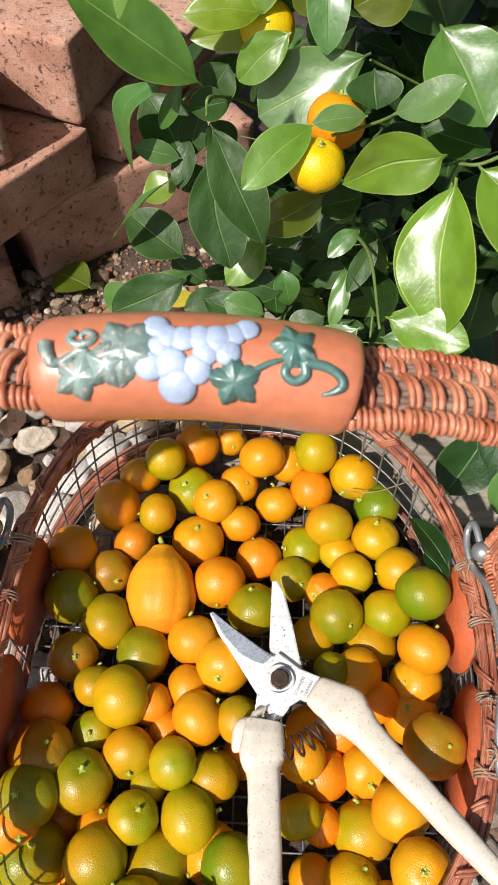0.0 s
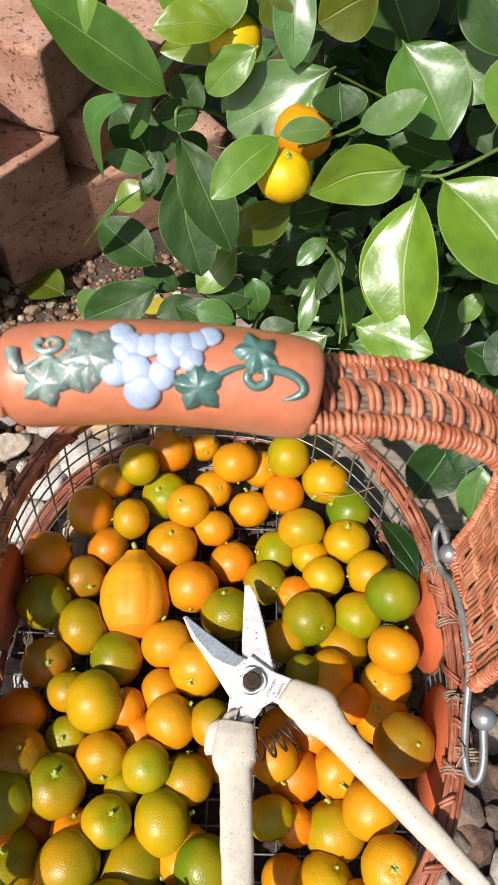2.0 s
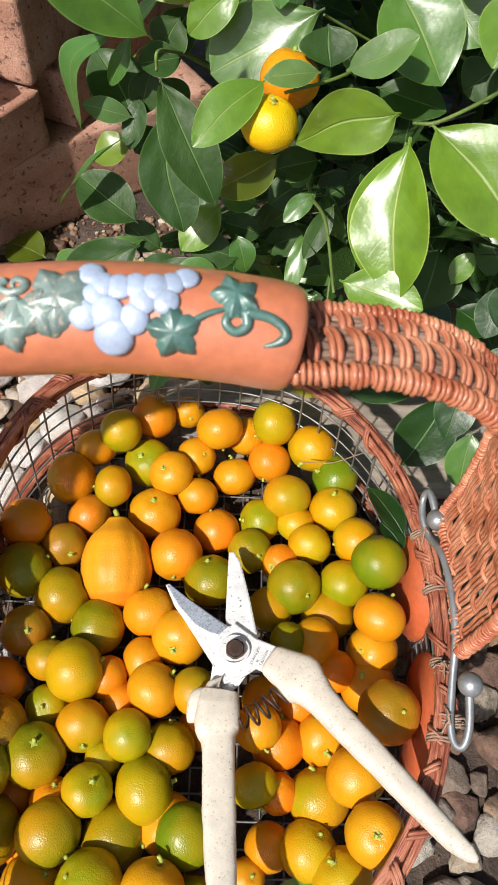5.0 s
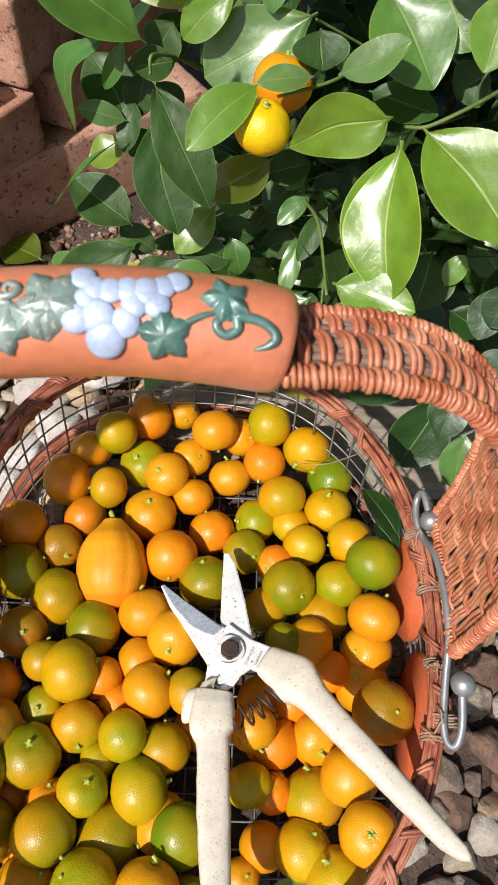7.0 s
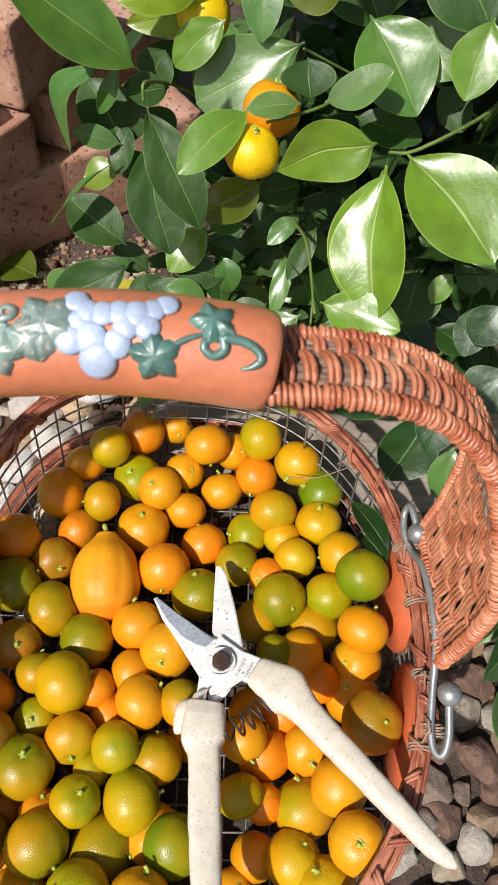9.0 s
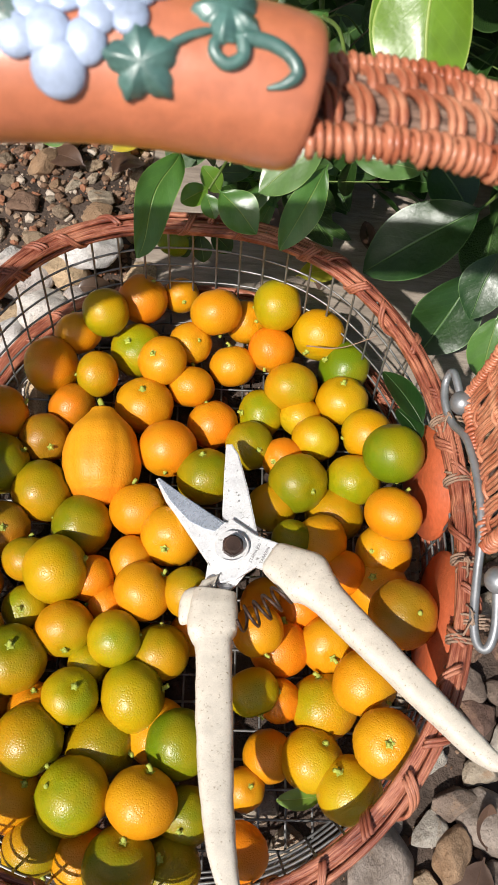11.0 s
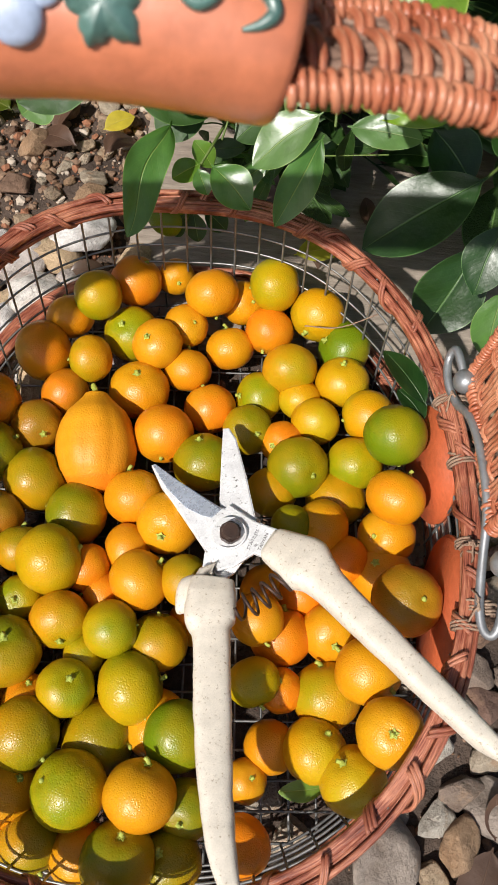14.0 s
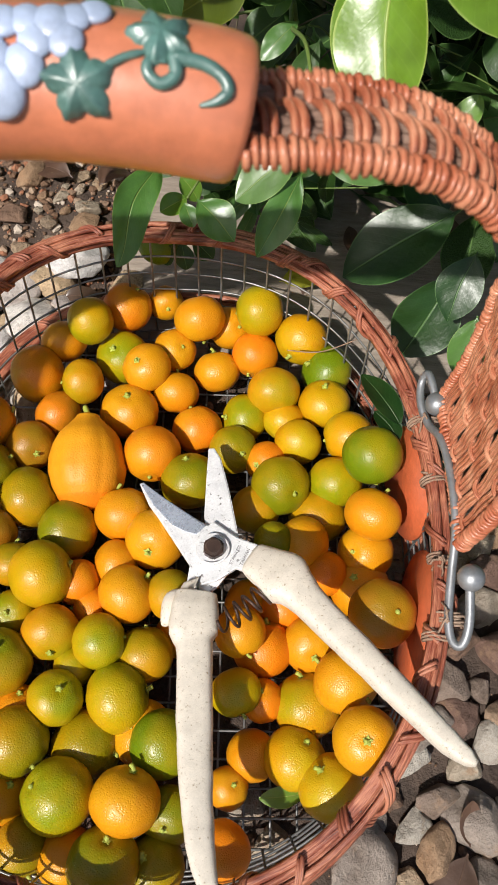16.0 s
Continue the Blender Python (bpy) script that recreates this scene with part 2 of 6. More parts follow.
DUSTY = fibre("dusty_rattan", (0.07, 0.035, 0.024), (0.20, 0.115, 0.080), (0.36, 0.25, 0.19), 0.8)
TWINE = fibre("dry_twine", (0.11, 0.06, 0.04), (0.27, 0.165, 0.11), (0.46, 0.33, 0.24), 0.8)
TERRA = plain("terracotta", (0.58, 0.185, 0.088), 0.36, 0.12, 35.0, 0.0003, spots=(0.72, (0.72, 0.36, 0.22)))
DISC = plain("terracotta_disc", (0.46, 0.100, 0.034), 0.58, 0.16, 45.0, 0.0005, spots=(0.71, (0.62, 0.25, 0.12)))
GRAPE = plain("blue_glaze", (0.40, 0.48, 0.64), 0.42, 0.2, 70.0, 0.0003, spots=(0.66, (0.60, 0.66, 0.80)))
VINE = plain("green_glaze", (0.075, 0.165, 0.140), 0.38, 0.3, 110.0, 0.0002, spots=(0.6, (0.20, 0.30, 0.26)))
# worn green, paled further so the sun's sheen sits in the colour
WORN_SHEEN = plain("worn_sheen_green_glaze", (0.20, 0.28, 0.25), 0.40, 0.3, 130.0, 0.0002, spots=(0.55, (0.50, 0.42, 0.35)))
for m in (TERRA, VINE, WORN_SHEEN, GRAPE):
    # a thin clear glaze over the fired colours
    glaze = m.node_tree.nodes["Principled BSDF"]
    glaze.inputs["Coat Weight"].default_value = 1.0
    glaze.inputs["Coat IOR"].default_value = 1.6
    glaze.inputs["Coat Roughness"].default_value = 0.36
WIRE = plain("dark_wire", (0.27, 0.27, 0.26), 0.45, 0.35, 120.0, 0.0, 0.7)
ALLOY = plain("grey_alloy", (0.30, 0.31, 0.32), 0.42, 0.15, 90.0, 0.00008, 0.6, spots=(0.72, (0.10, 0.10, 0.11)))
STEEL = plain("worn_steel", (0.80, 0.80, 0.80), 0.40, 0.12, 150.0, 0.0002, 0.2, spots=(0.60, (0.20, 0.19, 0.18)))
EDGE = plain("ground_edge", (0.60, 0.64, 0.70), 0.28, 0.1, 60.0, 0.0001, 0.6, spots=(0.72, (0.36, 0.33, 0.30)))
RUST = plain("brown_bolt", (0.075, 0.045, 0.035), 0.45, 0.35, 160.0, 0.0004, 0.5)
GRIP = plain("cream_grip", (0.66, 0.60, 0.505), 0.62, 0.08, 230.0, 0.0002, fine=9.0, spots=(0.585, (0.36, 0.29, 0.20)))
BRICK = brick_mat()
SOIL = plain("soil", (0.070, 0.048, 0.036), 0.95, 0.45, 40.0, 0.004, fine=6.0, spots=(0.66, (0.20, 0.15, 0.11)))
INK = plain("etched_ink", (0.16, 0.15, 0.15), 0.6, 0.2, 300.0, 0.0)


def stone_mat(name, tones, stain):
    """Broken stone: one of several tones a piece, mottled, gritty, stained in patches."""
    m, nt, b = material(name)
    obj = mapped(nt, "Object", (1, 1, 1))
    r = rnd(nt)
    base = ramp(nt, r, [(k / len(tones), c) for k, c in enumerate(tones)], "CONSTANT")
    off = nt.nodes.new("ShaderNodeVectorMath")
    off.operation = "ADD"
    comb = nt.nodes.new("ShaderNodeCombineXYZ")
    nt.links.new(maths(nt, "MULTIPLY", r, 30.0), comb.inputs[0])
    nt.links.new(obj, off.inputs[0])
    nt.links.new(comb.outputs[0], off.inputs[1])
    vec = off.outputs[0]
    big = noise_tex(nt, vec, 1.6, 6.0, 0.6)
    grit = noise_tex(nt, vec, 16.0, 5.0, 0.75)
    col = mix(nt, 0.8, base, ramp(nt, big, [(0.28, (0.55, 0.5, 0.46)), (0.55, (1, 1, 1)), (0.75, (1.25, 1.22, 1.2))]), "MULTIPLY")
    col = mix(nt, 0.7, col, ramp(nt, grit, [(0.3, (0.62, 0.6, 0.58)), (0.7, (1.2, 1.2, 1.2))]), "MULTIPLY")
    vein = ramp(nt, noise_tex(nt, vec, 1.1, 7.0, 0.7), [(0.56, (0, 0, 0)), (0.66, (0.6, 0.6, 0.6))])
    col = mix(nt, vein, col, stain)
    nt.links.new(col, b.inputs["Base Color"])
    b.inputs["Roughness"].default_value = 0.85
    b1 = node(nt, "ShaderNodeBump", Strength=0.7, Distance=0.0015)
    nt.links.new(grit, b1.inputs["Height"])
    bump(nt, b, big, 0.005, 0.7, b1.outputs[0])
    return m


def grit_mat():
    m, nt, b = material("fine_gravel")
    isl = nt.nodes.new("ShaderNodeNewGeometry").outputs["Random Per Island"]
    col = ramp(nt, isl, [(0.0, (0.15, 0.085, 0.05)), (0.3, (0.25, 0.16, 0.105)), (0.55, (0.34, 0.24, 0.165)), (0.72, (0.30, 0.13, 0.07)), (0.92, (0.50, 0.42, 0.34))], "CONSTANT")
    obj = mapped(nt, "Object", (1, 1, 1))
    g = noise_tex(nt, obj, 800.0, 3.0)
    col = mix(nt, 0.6, col, ramp(nt, g, [(0.3, (0.7, 0.7, 0.7)), (0.7, (1.2, 1.2, 1.2))]), "MULTIPLY")
    nt.links.new(col, b.inputs["Base Color"])
    b.inputs["Roughness"].default_value = 0.9
    bump(nt, b, g, 0.001, 0.6)
    return m


def board_mat():
    m, nt, b = material("weathered_board")
    vec = mapped(nt, "Object", (12, 70, 70))
    grain = noise_tex(nt, vec, 3.0, 6.0, 0.65)
    cloud = noise_tex(nt, mapped(nt, "Object", (1, 1, 1)), 25.0, 4.0)
    col = ramp(nt, grain, [(0.25, (0.20, 0.165, 0.135)), (0.5, (0.31, 0.260, 0.215)), (0.75, (0.41, 0.355, 0.295))])
    col = mix(nt, 0.6, col, ramp(nt, cloud, [(0.3, (0.7, 0.66, 0.62)), (0.7, (1.15, 1.13, 1.1))]), "MULTIPLY")
    nt.links.new(col, b.inputs["Base Color"])
    b.inputs["Roughness"].default_value = 0.88
    bump(nt, b, grain, 0.0015, 0.8)
    return m


STONE = stone_mat("brown_stone", [(0.40, 0.30, 0.20), (0.28, 0.21, 0.145), (0.50, 0.41, 0.31), (0.34, 0.22, 0.13), (0.44, 0.37, 0.28), (0.22, 0.135, 0.09)], (0.33, 0.19, 0.10))
ROCK = stone_mat("pale_rock", [(0.68, 0.66, 0.64), (0.52, 0.50, 0.48), (0.72, 0.68, 0.63), (0.58, 0.43, 0.27), (0.48, 0.43, 0.40), (0.64, 0.55, 0.45)], (0.46, 0.32, 0.20))
PEBBLE = stone_mat("tan_pebble", [(0.40, 0.34, 0.27), (0.34, 0.24, 0.16), (0.25, 0.19, 0.15), (0.20, 0.12, 0.09), (0.46, 0.42, 0.36), (0.30, 0.25, 0.21)], (0.30, 0.19, 0.11))
GRIT, BOARD = grit_mat(), board_mat()


# ---- mesh helpers ----
def obj(name, verts, faces, mat, parent=None, label="", uvs=None, smooth=True):
    me = bpy.data.meshes.new(name)
    me.from_pydata([tuple(v) for v in verts], [], faces)
    if uvs is not None:
        layer = me.uv_layers.new(name="UVMap").data
        flat = np.zeros((len(me.loops), 2))
        idx = np.zeros(len(me.loops), dtype=np.int32)
        me.loops.foreach_get("vertex_index", idx)
        flat[:] = np.asarray(uvs)[idx]
        layer.foreach_set("uv", flat.ravel())
    if smooth:
        me.polygons.foreach_set("use_smooth", [True] * len(me.polygons))
    me.materials.append(mat)
    me.update()
    ob = new(name, me)
    ob.parent = parent
    if label:
        ob["label"] = label
    return ob


def part(name, bm, mat, parent=None, label="", smooth=True):
    me = bpy.data.meshes.new(name)
    bm.to_mesh(me)
    bm.free()
    if smooth:
        me.polygons.foreach_set("use_smooth", [True] * len(me.polygons))
    me.materials.append(mat)
    ob = new(name, me)
    ob.parent = parent
    if label:
        ob["label"] = label
    return ob


def empty(name, at=(0, 0, 0), **tags):
    ob = new(name)
    ob.location = at
    ob.empty_display_size = 0.01
    return tagged(ob, **tags)


def tube_data(points, radius, sides=7, closed=False, caps=True):
    """Verts, faces and uvs of a tube along points; radius: a number or one for each point."""
    p = np.asarray(points, float)
    n = len(p)
    r = np.full(n, radius) if np.isscalar(radius) else np.asarray(radius, float)
    t = np.roll(p, -1, 0) - np.roll(p, 1, 0) if closed else np.gradient(p, axis=0)
    t /= np.maximum(np.linalg.norm(t, axis=1)[:, None], 1e-9)
    a = np.cross(t[0], (0, 0, 1.0))
    if np.linalg.norm(a) < 0.1:
        a = np.cross(t[0], (0, 1.0, 0))
    side = np.zeros((n, 3))
    for i in range(n):
        a = a - t[i] * (a @ t[i])
        a /= np.linalg.norm(a)
        side[i] = a
    up = np.cross(t, side)
    ang = np.arange(sides) * 2 * np.pi / sides
    ring = side[:, None] * np.cos(ang)[None, :, None] + up[:, None] * np.sin(ang)[None, :, None]
    v = (p[:, None] + ring * r[:, None, None]).reshape(-1, 3)
    length = np.r_[0, np.cumsum(np.linalg.norm(np.diff(p, axis=0), axis=1))]
    uv = np.stack([np.repeat(length, sides), np.tile(np.minimum(ang, 2 * np.pi - ang) / np.pi, n)], 1)
    f = []
    for i in range(n if closed else n - 1):
        j = (i + 1) % n
        for k in range(sides):
            m = (k + 1) % sides
            f.append((i * sides + k, i * sides + m, j * sides + m, j * sides + k))
    if caps and not closed:
        f.append(tuple(range(sides - 1, -1, -1)))
        f.append(tuple((n - 1) * sides + k for k in range(sides)))
    return v, f, uv


def joined(datas):
    vs, fs, us, base = [], [], [], 0
    for v, f, u in datas:
        vs.append(v)
        us.append(u)
        fs += [tuple(i + base for i in q) for q in f]
        base += len(v)
    return np.concatenate(vs), fs, np.concatenate(us)


def tubes(name, lines, mat, parent=None, label=""):
    """One mesh of several tubes: (points, radius[, sides[, closed]])."""
    v, f, u = joined([tube_data(*line) for line in lines])
    return obj(name, v, f, mat, parent, label, u)


def smooth_line(points, count):
    """A Catmull-Rom line through points."""
    p = np.asarray(points, float)
    p = np.vstack([2 * p[0] - p[1], p, 2 * p[-1] - p[-2]])
    out = []
    segs = len(p) - 3
    for s in np.linspace(0, segs - 1e-6, count):
        i = int(s)
        x = s - i
        a, b, c, d = p[i : i + 4]
        out.append(0.5 * (2 * b + (c - a) * x + (2 * a - 5 * b + 4 * c - d) * x * x + (3 * b - a - 3 * c + d) * x**3))
    return np.array(out)


def frames(points):
    p = np.asarray(points, float)
    t = np.gradient(p, axis=0)
    t /= np.linalg.norm(t, axis=1)[:, None]
    return p, t


def coil(points, radius, wire, pitch, sides=6, per=9, uneven=1.0):
    """A strand wound round a line."""
    p, t = frames(points)
    s = np.r_[0, np.cumsum(np.linalg.norm(np.diff(p, axis=0), axis=1))]
    turns = s[-1] / pitch
    n = max(8, int(turns * per))
    q = np.linspace(0, s[-1], n)
    c = np.stack([np.interp(q, s, p[:, k]) for k in range(3)], 1)
    d = np.stack([np.interp(q, s, t[:, k]) for k in range(3)], 1)
    d /= np.linalg.norm(d, axis=1)[:, None]
    a = np.cross(d, (0.13, 0.97, 0.21))
    a /= np.linalg.norm(a, axis=1)[:, None]
    b = np.cross(d, a)
    w = q / pitch * 2 * np.pi + uneven * (0.9 * np.sin(q * 430) + 0.6 * np.sin(q * 1130 + 1) + 0.35 * np.sin(q * 2090))
    wire = wire * (1 + uneven * (0.16 * np.sin(q * 780 + 2) + 0.13 * np.sin(q * 1770)))
    wob = 1 + uneven * (0.10 * np.sin(q * 900) + 0.10 * np.sin(q * 2300))
    return tube_data(c + (a * np.cos(w)[:, None] + b * np.sin(w)[:, None]) * (radius * wob)[:, None], wire, sides)


# ---- ground ----
def ground_height(x, y):
    return 0.004 * noise.noise(Vector((x * 18, y * 18, 0))) - 0.003


gx = np.concatenate([[-40, -10, -3, -1], np.linspace(-0.5, 0.6, 70), [1, 3, 10, 40]])
gy = np.concatenate([[-40, -10, -3, -0.8], np.linspace(-0.35, 0.75, 70), [1.2, 3, 10, 40]])
gv = [(x, y, ground_height(x, y)) for y in gy for x in gx]
gf = [(j * len(gx) + i, j * len(gx) + i + 1, (j + 1) * len(gx) + i + 1, (j + 1) * len(gx) + i) for j in range(len(gy) - 1) for i in range(len(gx) - 1)]
ground = tagged(obj("ground", gv, gf, SOIL), "dark garden soil strewn with gravel and stones", "ground", kind="structure")

# weathered board lying behind the basket
bm = bmesh.new()
bmesh.ops.create_grid(bm, x_segments=60, y_segments=20, size=0.5)
for v in bm.verts:
    v.co.x, v.co.y = v.co.x * 0.42, v.co.y * 0.19
    v.co.z = 0.0008 * noise.noise(Vector((v.co.x * 30, v.co.y * 200, 3)))
edge = bmesh.ops.extrude_face_region(bm, geom=bm.faces[:])
for v in edge["geom"]:
    if isinstance(v, bmesh.types.BMVert):
        v.co.z += 0.014
bmesh.ops.recalc_face_normals(bm, faces=bm.faces[:])
board = tagged(part("garden_board", bm, BOARD), "weathered grey timber board lying on the soil", "board")
board.matrix_world = pose(0.168, 0.308, -0.0085, 0, 0, -3)


# ---- brick stack ----
def brick_mesh(size, seed):
    """A fired brick with worn edges, small chips and a slightly uneven face."""
    bm = bmesh.new()
    bmesh.ops.create_cube(bm, size=1.0)
    bmesh.ops.subdivide_edges(bm, edges=bm.edges[:], cuts=23, use_grid_fill=True)
    half = Vector(size) / 2
    for v in bm.verts:
        c = v.co * 2
        q = Vector((c.x * half.x, c.y * half.y, c.z * half.z))
        gap = [half[k] - abs(q[k]) for k in range(3)]
        wear = 0.0028 + 0.0016 * noise.noise(q * 90 + Vector((seed, 1, 0)))
        for k in range(3):
            if gap[k] < 1e-6:
                near = min(gap[m] for m in range(3) if m != k)
                fall = max(0.0, 1 - near / max(wear, 1e-4)) ** 2 * wear * 0.55
                rough = noise.noise(q * 60 + Vector((seed, 0, k))) * 0.0008 + min(0.0, noise.noise(q * 130 + Vector((seed, 5, k))) + 0.30) * 0.0025
                q[k] -= math.copysign(fall - rough * 0.8, q[k])
        v.co = q
    return bm


brick_stack = tagged(new("wall_back"), "loose stack of rough pinkish clay bricks", "brick stack", kind="structure")


def brick(corner, along, length, depth, z0, z1, seed):
    """A brick from its near corner; along: the way of its long side; its depth goes away from the basket."""
    a = Vector((*along, 0)).normalized()
    b = Vector((-a.y, a.x, 0))
    if b.y < 0:
        b = -b
    c = Vector((*corner, 0)) + a * length / 2 + b * depth / 2
    ob = part("brick", brick_mesh((length, depth, z1 - z0 - 0.001), seed), BRICK, brick_stack)
    m = Matrix((a, b, a.cross(b))).transposed().to_4x4()
    ob.matrix_world = Matrix.Translation((c.x, c.y, (z0 + z1) / 2)) @ m
    return ob


brick((-0.1270, 0.4470), (-0.947, 0.32), 0.20, 0.10, 0.1185, 0.1790, 1.0)
brick((-0.1220, 0.4530), (-0.59, -0.807), 0.20, 0.10, 0.0715, 0.1175, 2.0)
brick((-0.1740, 0.4170), (0.80, 0.60), 0.21, 0.10, -0.004, 0.0705, 3.0)
brick((-0.1060, 0.4720), (0.35, 0.94), 0.20, 0.10, 0.0715, 0.1175, 6.0)
brick((-0.1840, 0.3920), (-0.9, -0.44), 0.18, 0.10, -0.004, 0.0400, 4.0)
brick((-0.1630, 0.4050), (-0.80, -0.60), 0.18, 0.09, 0.1185, 0.1760, 5.0)


# ---- wicker basket ----
CX, CY = 0.003, 0.1045
basket = empty("wicker_basket", (CX, CY, 0), label="red willow basket with wire mesh sides and tall arched handle", category="basket")
basket_inverse = Matrix.Translation((-CX, -CY, 0))


def on_basket(ob):
    ob.parent = basket
    ob.matrix_parent_inverse = basket_inverse
    return ob


def oval(angle, ax, ay):
    """A hand-bent oblong whose four quarters are not quite alike."""
    c, s = np.cos(angle), np.sin(angle)
    power = np.where(s < 0, np.where(c < 0, 2.9, 2.2), np.where(c < 0, 2.6, 2.15))
    k = (np.abs(c) ** power + np.abs(s) ** power) ** (-1 / power)
    return np.stack([CX + ax * k * c, CY + ay * k * s], -1)


def low(y):
    """How far a point lies towards the basket's near end, 0 to 1."""
    return np.clip((0.035 - np.asarray(y)) / 0.085, 0, 1) ** 1.5


def hoop(name, ax, ay, z, strands, bundle, thick, wraps, seed, label, dip=0.0):
    rng = np.random.default_rng(seed)
    n = 260
    ang = np.linspace(0, 2 * np.pi, n, endpoint=False)
    mid = oval(ang, ax, ay)
    tangent = np.roll(mid, -1, 0) - np.roll(mid, 1, 0)
    tangent /= np.linalg.norm(tangent, axis=1)[:, None]
    out = np.stack([tangent[:, 1], -tangent[:, 0]], 1)
    ring = on_basket(empty(name, label=label))
    lines = []
    for k in range(strands):
        ph = 2 * np.pi * k / strands + rng.uniform(-0.25, 0.25)
        twist = ph + 0.35 * np.sin(ang * 2 + k) + 0.16 * np.sin(ang * 5 + 2 * k)
        rr = bundle * (0.25 if k == 0 else 0.55 if k % 4 == 3 else 1.0) * (1 + 0.20 * np.sin(ang * 3 + k * 1.7))
        xy = mid + out * (rr * np.cos(twist))[:, None]
        zz = z - dip * low(mid[:, 1]) + rr * np.sin(twist) + 0.0011 * np.sin(ang * 3 + 0.5)
        lines.append((np.column_stack([xy, zz]), thick * rng.uniform(0.7, 1.3), 7, True))
    for line in lines:
        tubes("willow_strand", [line], WILLOW, ring)
    for w in range(wraps):
        a0 = 2 * np.pi * (w + rng.uniform(-0.2, 0.2)) / wraps
        span = rng.uniform(0.20, 0.34) * rng.choice([-1, 1, 1])
        for twin in range(int(rng.choice([2, 3]))):
            q = np.linspace(0, 1, 34)
            a = a0 + twin * 0.013 + span * (q - 0.5) * 0.75
            m = oval(a, ax, ay)
            o = np.stack([np.interp(a % (2 * np.pi), ang, out[:, k], period=2 * np.pi) for k in range(2)], 1)
            th = 2 * np.pi * 1.1 * q + 1.6
            r = bundle * 1.14 + thick
            tubes("wrapping", [(np.column_stack([m + o * (r * np.cos(th))[:, None], z - dip * low(m[:, 1]) + r * np.sin(th)]), 0.00092, 6)], WILLOW, ring)
    return ring


hoop("rim", 0.1165, 0.1500, 0.0865, 13, 0.0037, 0.0014, 22, 4, "bundle of red willow twigs bound at intervals", 0.024)
hoop("base_ring", 0.1250, 0.1590, 0.0150, 10, 0.0042, 0.0019, 16, 9, "bundle of red willow twigs resting on the stones")

# wire mesh liner: uprights, hoops and the bottom grid
liner = on_basket(empty("wire_mesh", label="dark square wire mesh"))
WY = 0.1490
count = 58
for k in range(count):
    a = 2 * np.pi * k / count
    pts = []
    for q in np.linspace(0, 1, 9):
        xy = oval(np.array([a]), 0.1200 - 0.0045 * q, WY * (0.955 + 0.045 * q))[0]
        pts.append((xy[0], xy[1], 0.0085 + (0.080 - 0.024 * float(low(xy[1]))) * q))
    tubes("wire", [(pts, 0.00062, 5)], WIRE, liner)
for k in range(7):
    q = k / 6.6
    ang = np.linspace(0, 2 * np.pi, 120, endpoint=False)
    xy = oval(ang, 0.1208 - 0.0045 * q, WY * (0.955 + 0.045 * q) + 0.0008)
    tubes("wire", [(np.column_stack([xy, 0.0085 + (0.080 - 0.024 * low(xy[:, 1])) * q + 0.0006 * np.sin(ang * 9 + k)]), 0.00062, 5, True)], WIRE, liner)
STEP = 0.0122
for axis, half, other in ((0, 0.1180, WY * 0.955), (1, WY * 0.955, 0.1180)):
    n = int(half / STEP)
    for k in range(-n, n + 1):
        d = k * STEP
        reach = other * (1 - (abs(d) / half) ** 2.4) ** (1 / 2.4)
        if reach < 0.006:
            continue
        q = np.linspace(-reach, reach, 12)
        z = np.full(12, 0.0085 + (0.0006 if axis else -0.0006))
        line = np.column_stack([np.full(12, CX + d), CY + q, z]) if axis == 0 else np.column_stack([CX + q, np.full(12, CY + d), z])
        tubes("wire", [(line, 0.00062, 5)], WIRE, liner)


def disc(angle, width, height, ax=0.1150, ay=0.1510):
    """An upright oval terracotta tile between the two hoops, with its twine ties."""
    bm = bmesh.new()
    bmesh.ops.create_cone(bm, cap_ends=True, segments=40, radius1=0.5, radius2=0.5, depth=1.0)
    for v in bm.verts:
        v.co.z *= 0.005
        v.co.x *= width
        v.co.y *= height
    bmesh.ops.bevel(bm, geom=[e for e in bm.edges if abs(e.verts[0].co.z - e.verts[1].co.z) < 1e-6], offset=0.0014, segments=2, affect="EDGES")
    at, ahead = oval(np.array([angle, angle + 0.02]), ax, ay)
    t = Vector((*(ahead - at), 0)).normalized()
    lean = Vector((t.y * 0.04, -t.x * 0.04, 1)).normalized()
    m = Matrix((t, lean, t.cross(lean))).transposed().to_4x4()
    d = on_basket(part("terracotta_disc", bm, DISC, label="smooth orange terracotta oval tied with twine"))
    d.matrix_basis = Matrix.Translation((at[0], at[1], 0.0515)) @ m
    for s in (-0.26, 0.26):
        q = Vector((at[0], at[1], 0.0515)) + t * width * s
        inward = Vector((-t.y, t.x, 0))
        g = angle_at(q.x, q.y)
        hub = oval(np.array([g]), 0.1165, 0.1500)[0]
        hub = Vector((hub[0], hub[1], 0.0865 - 0.024 * low(hub[1])))
        loop = [hub + inward * (0.0060 * math.cos(u)) + Vector((0, 0, 0.0060 * math.sin(u))) + t * (0.00022 * u - 0.001) for u in np.linspace(0, 2 * math.pi * 2.2, 44)]
        loop += [loop[-1] + t * 0.0012 * n + inward * (0.0010 * n) - Vector((0, 0, 0.0018 * n)) for n in (1, 2, 3)]
        on_basket(tubes("twine", [(np.array([tuple(p) for p in loop]), 0.0006, 5)], TWINE))


def angle_at(x, y, ax=0.1150, ay=0.1510):
    return math.atan2((y - CY) / ay, (x - CX) / ax)


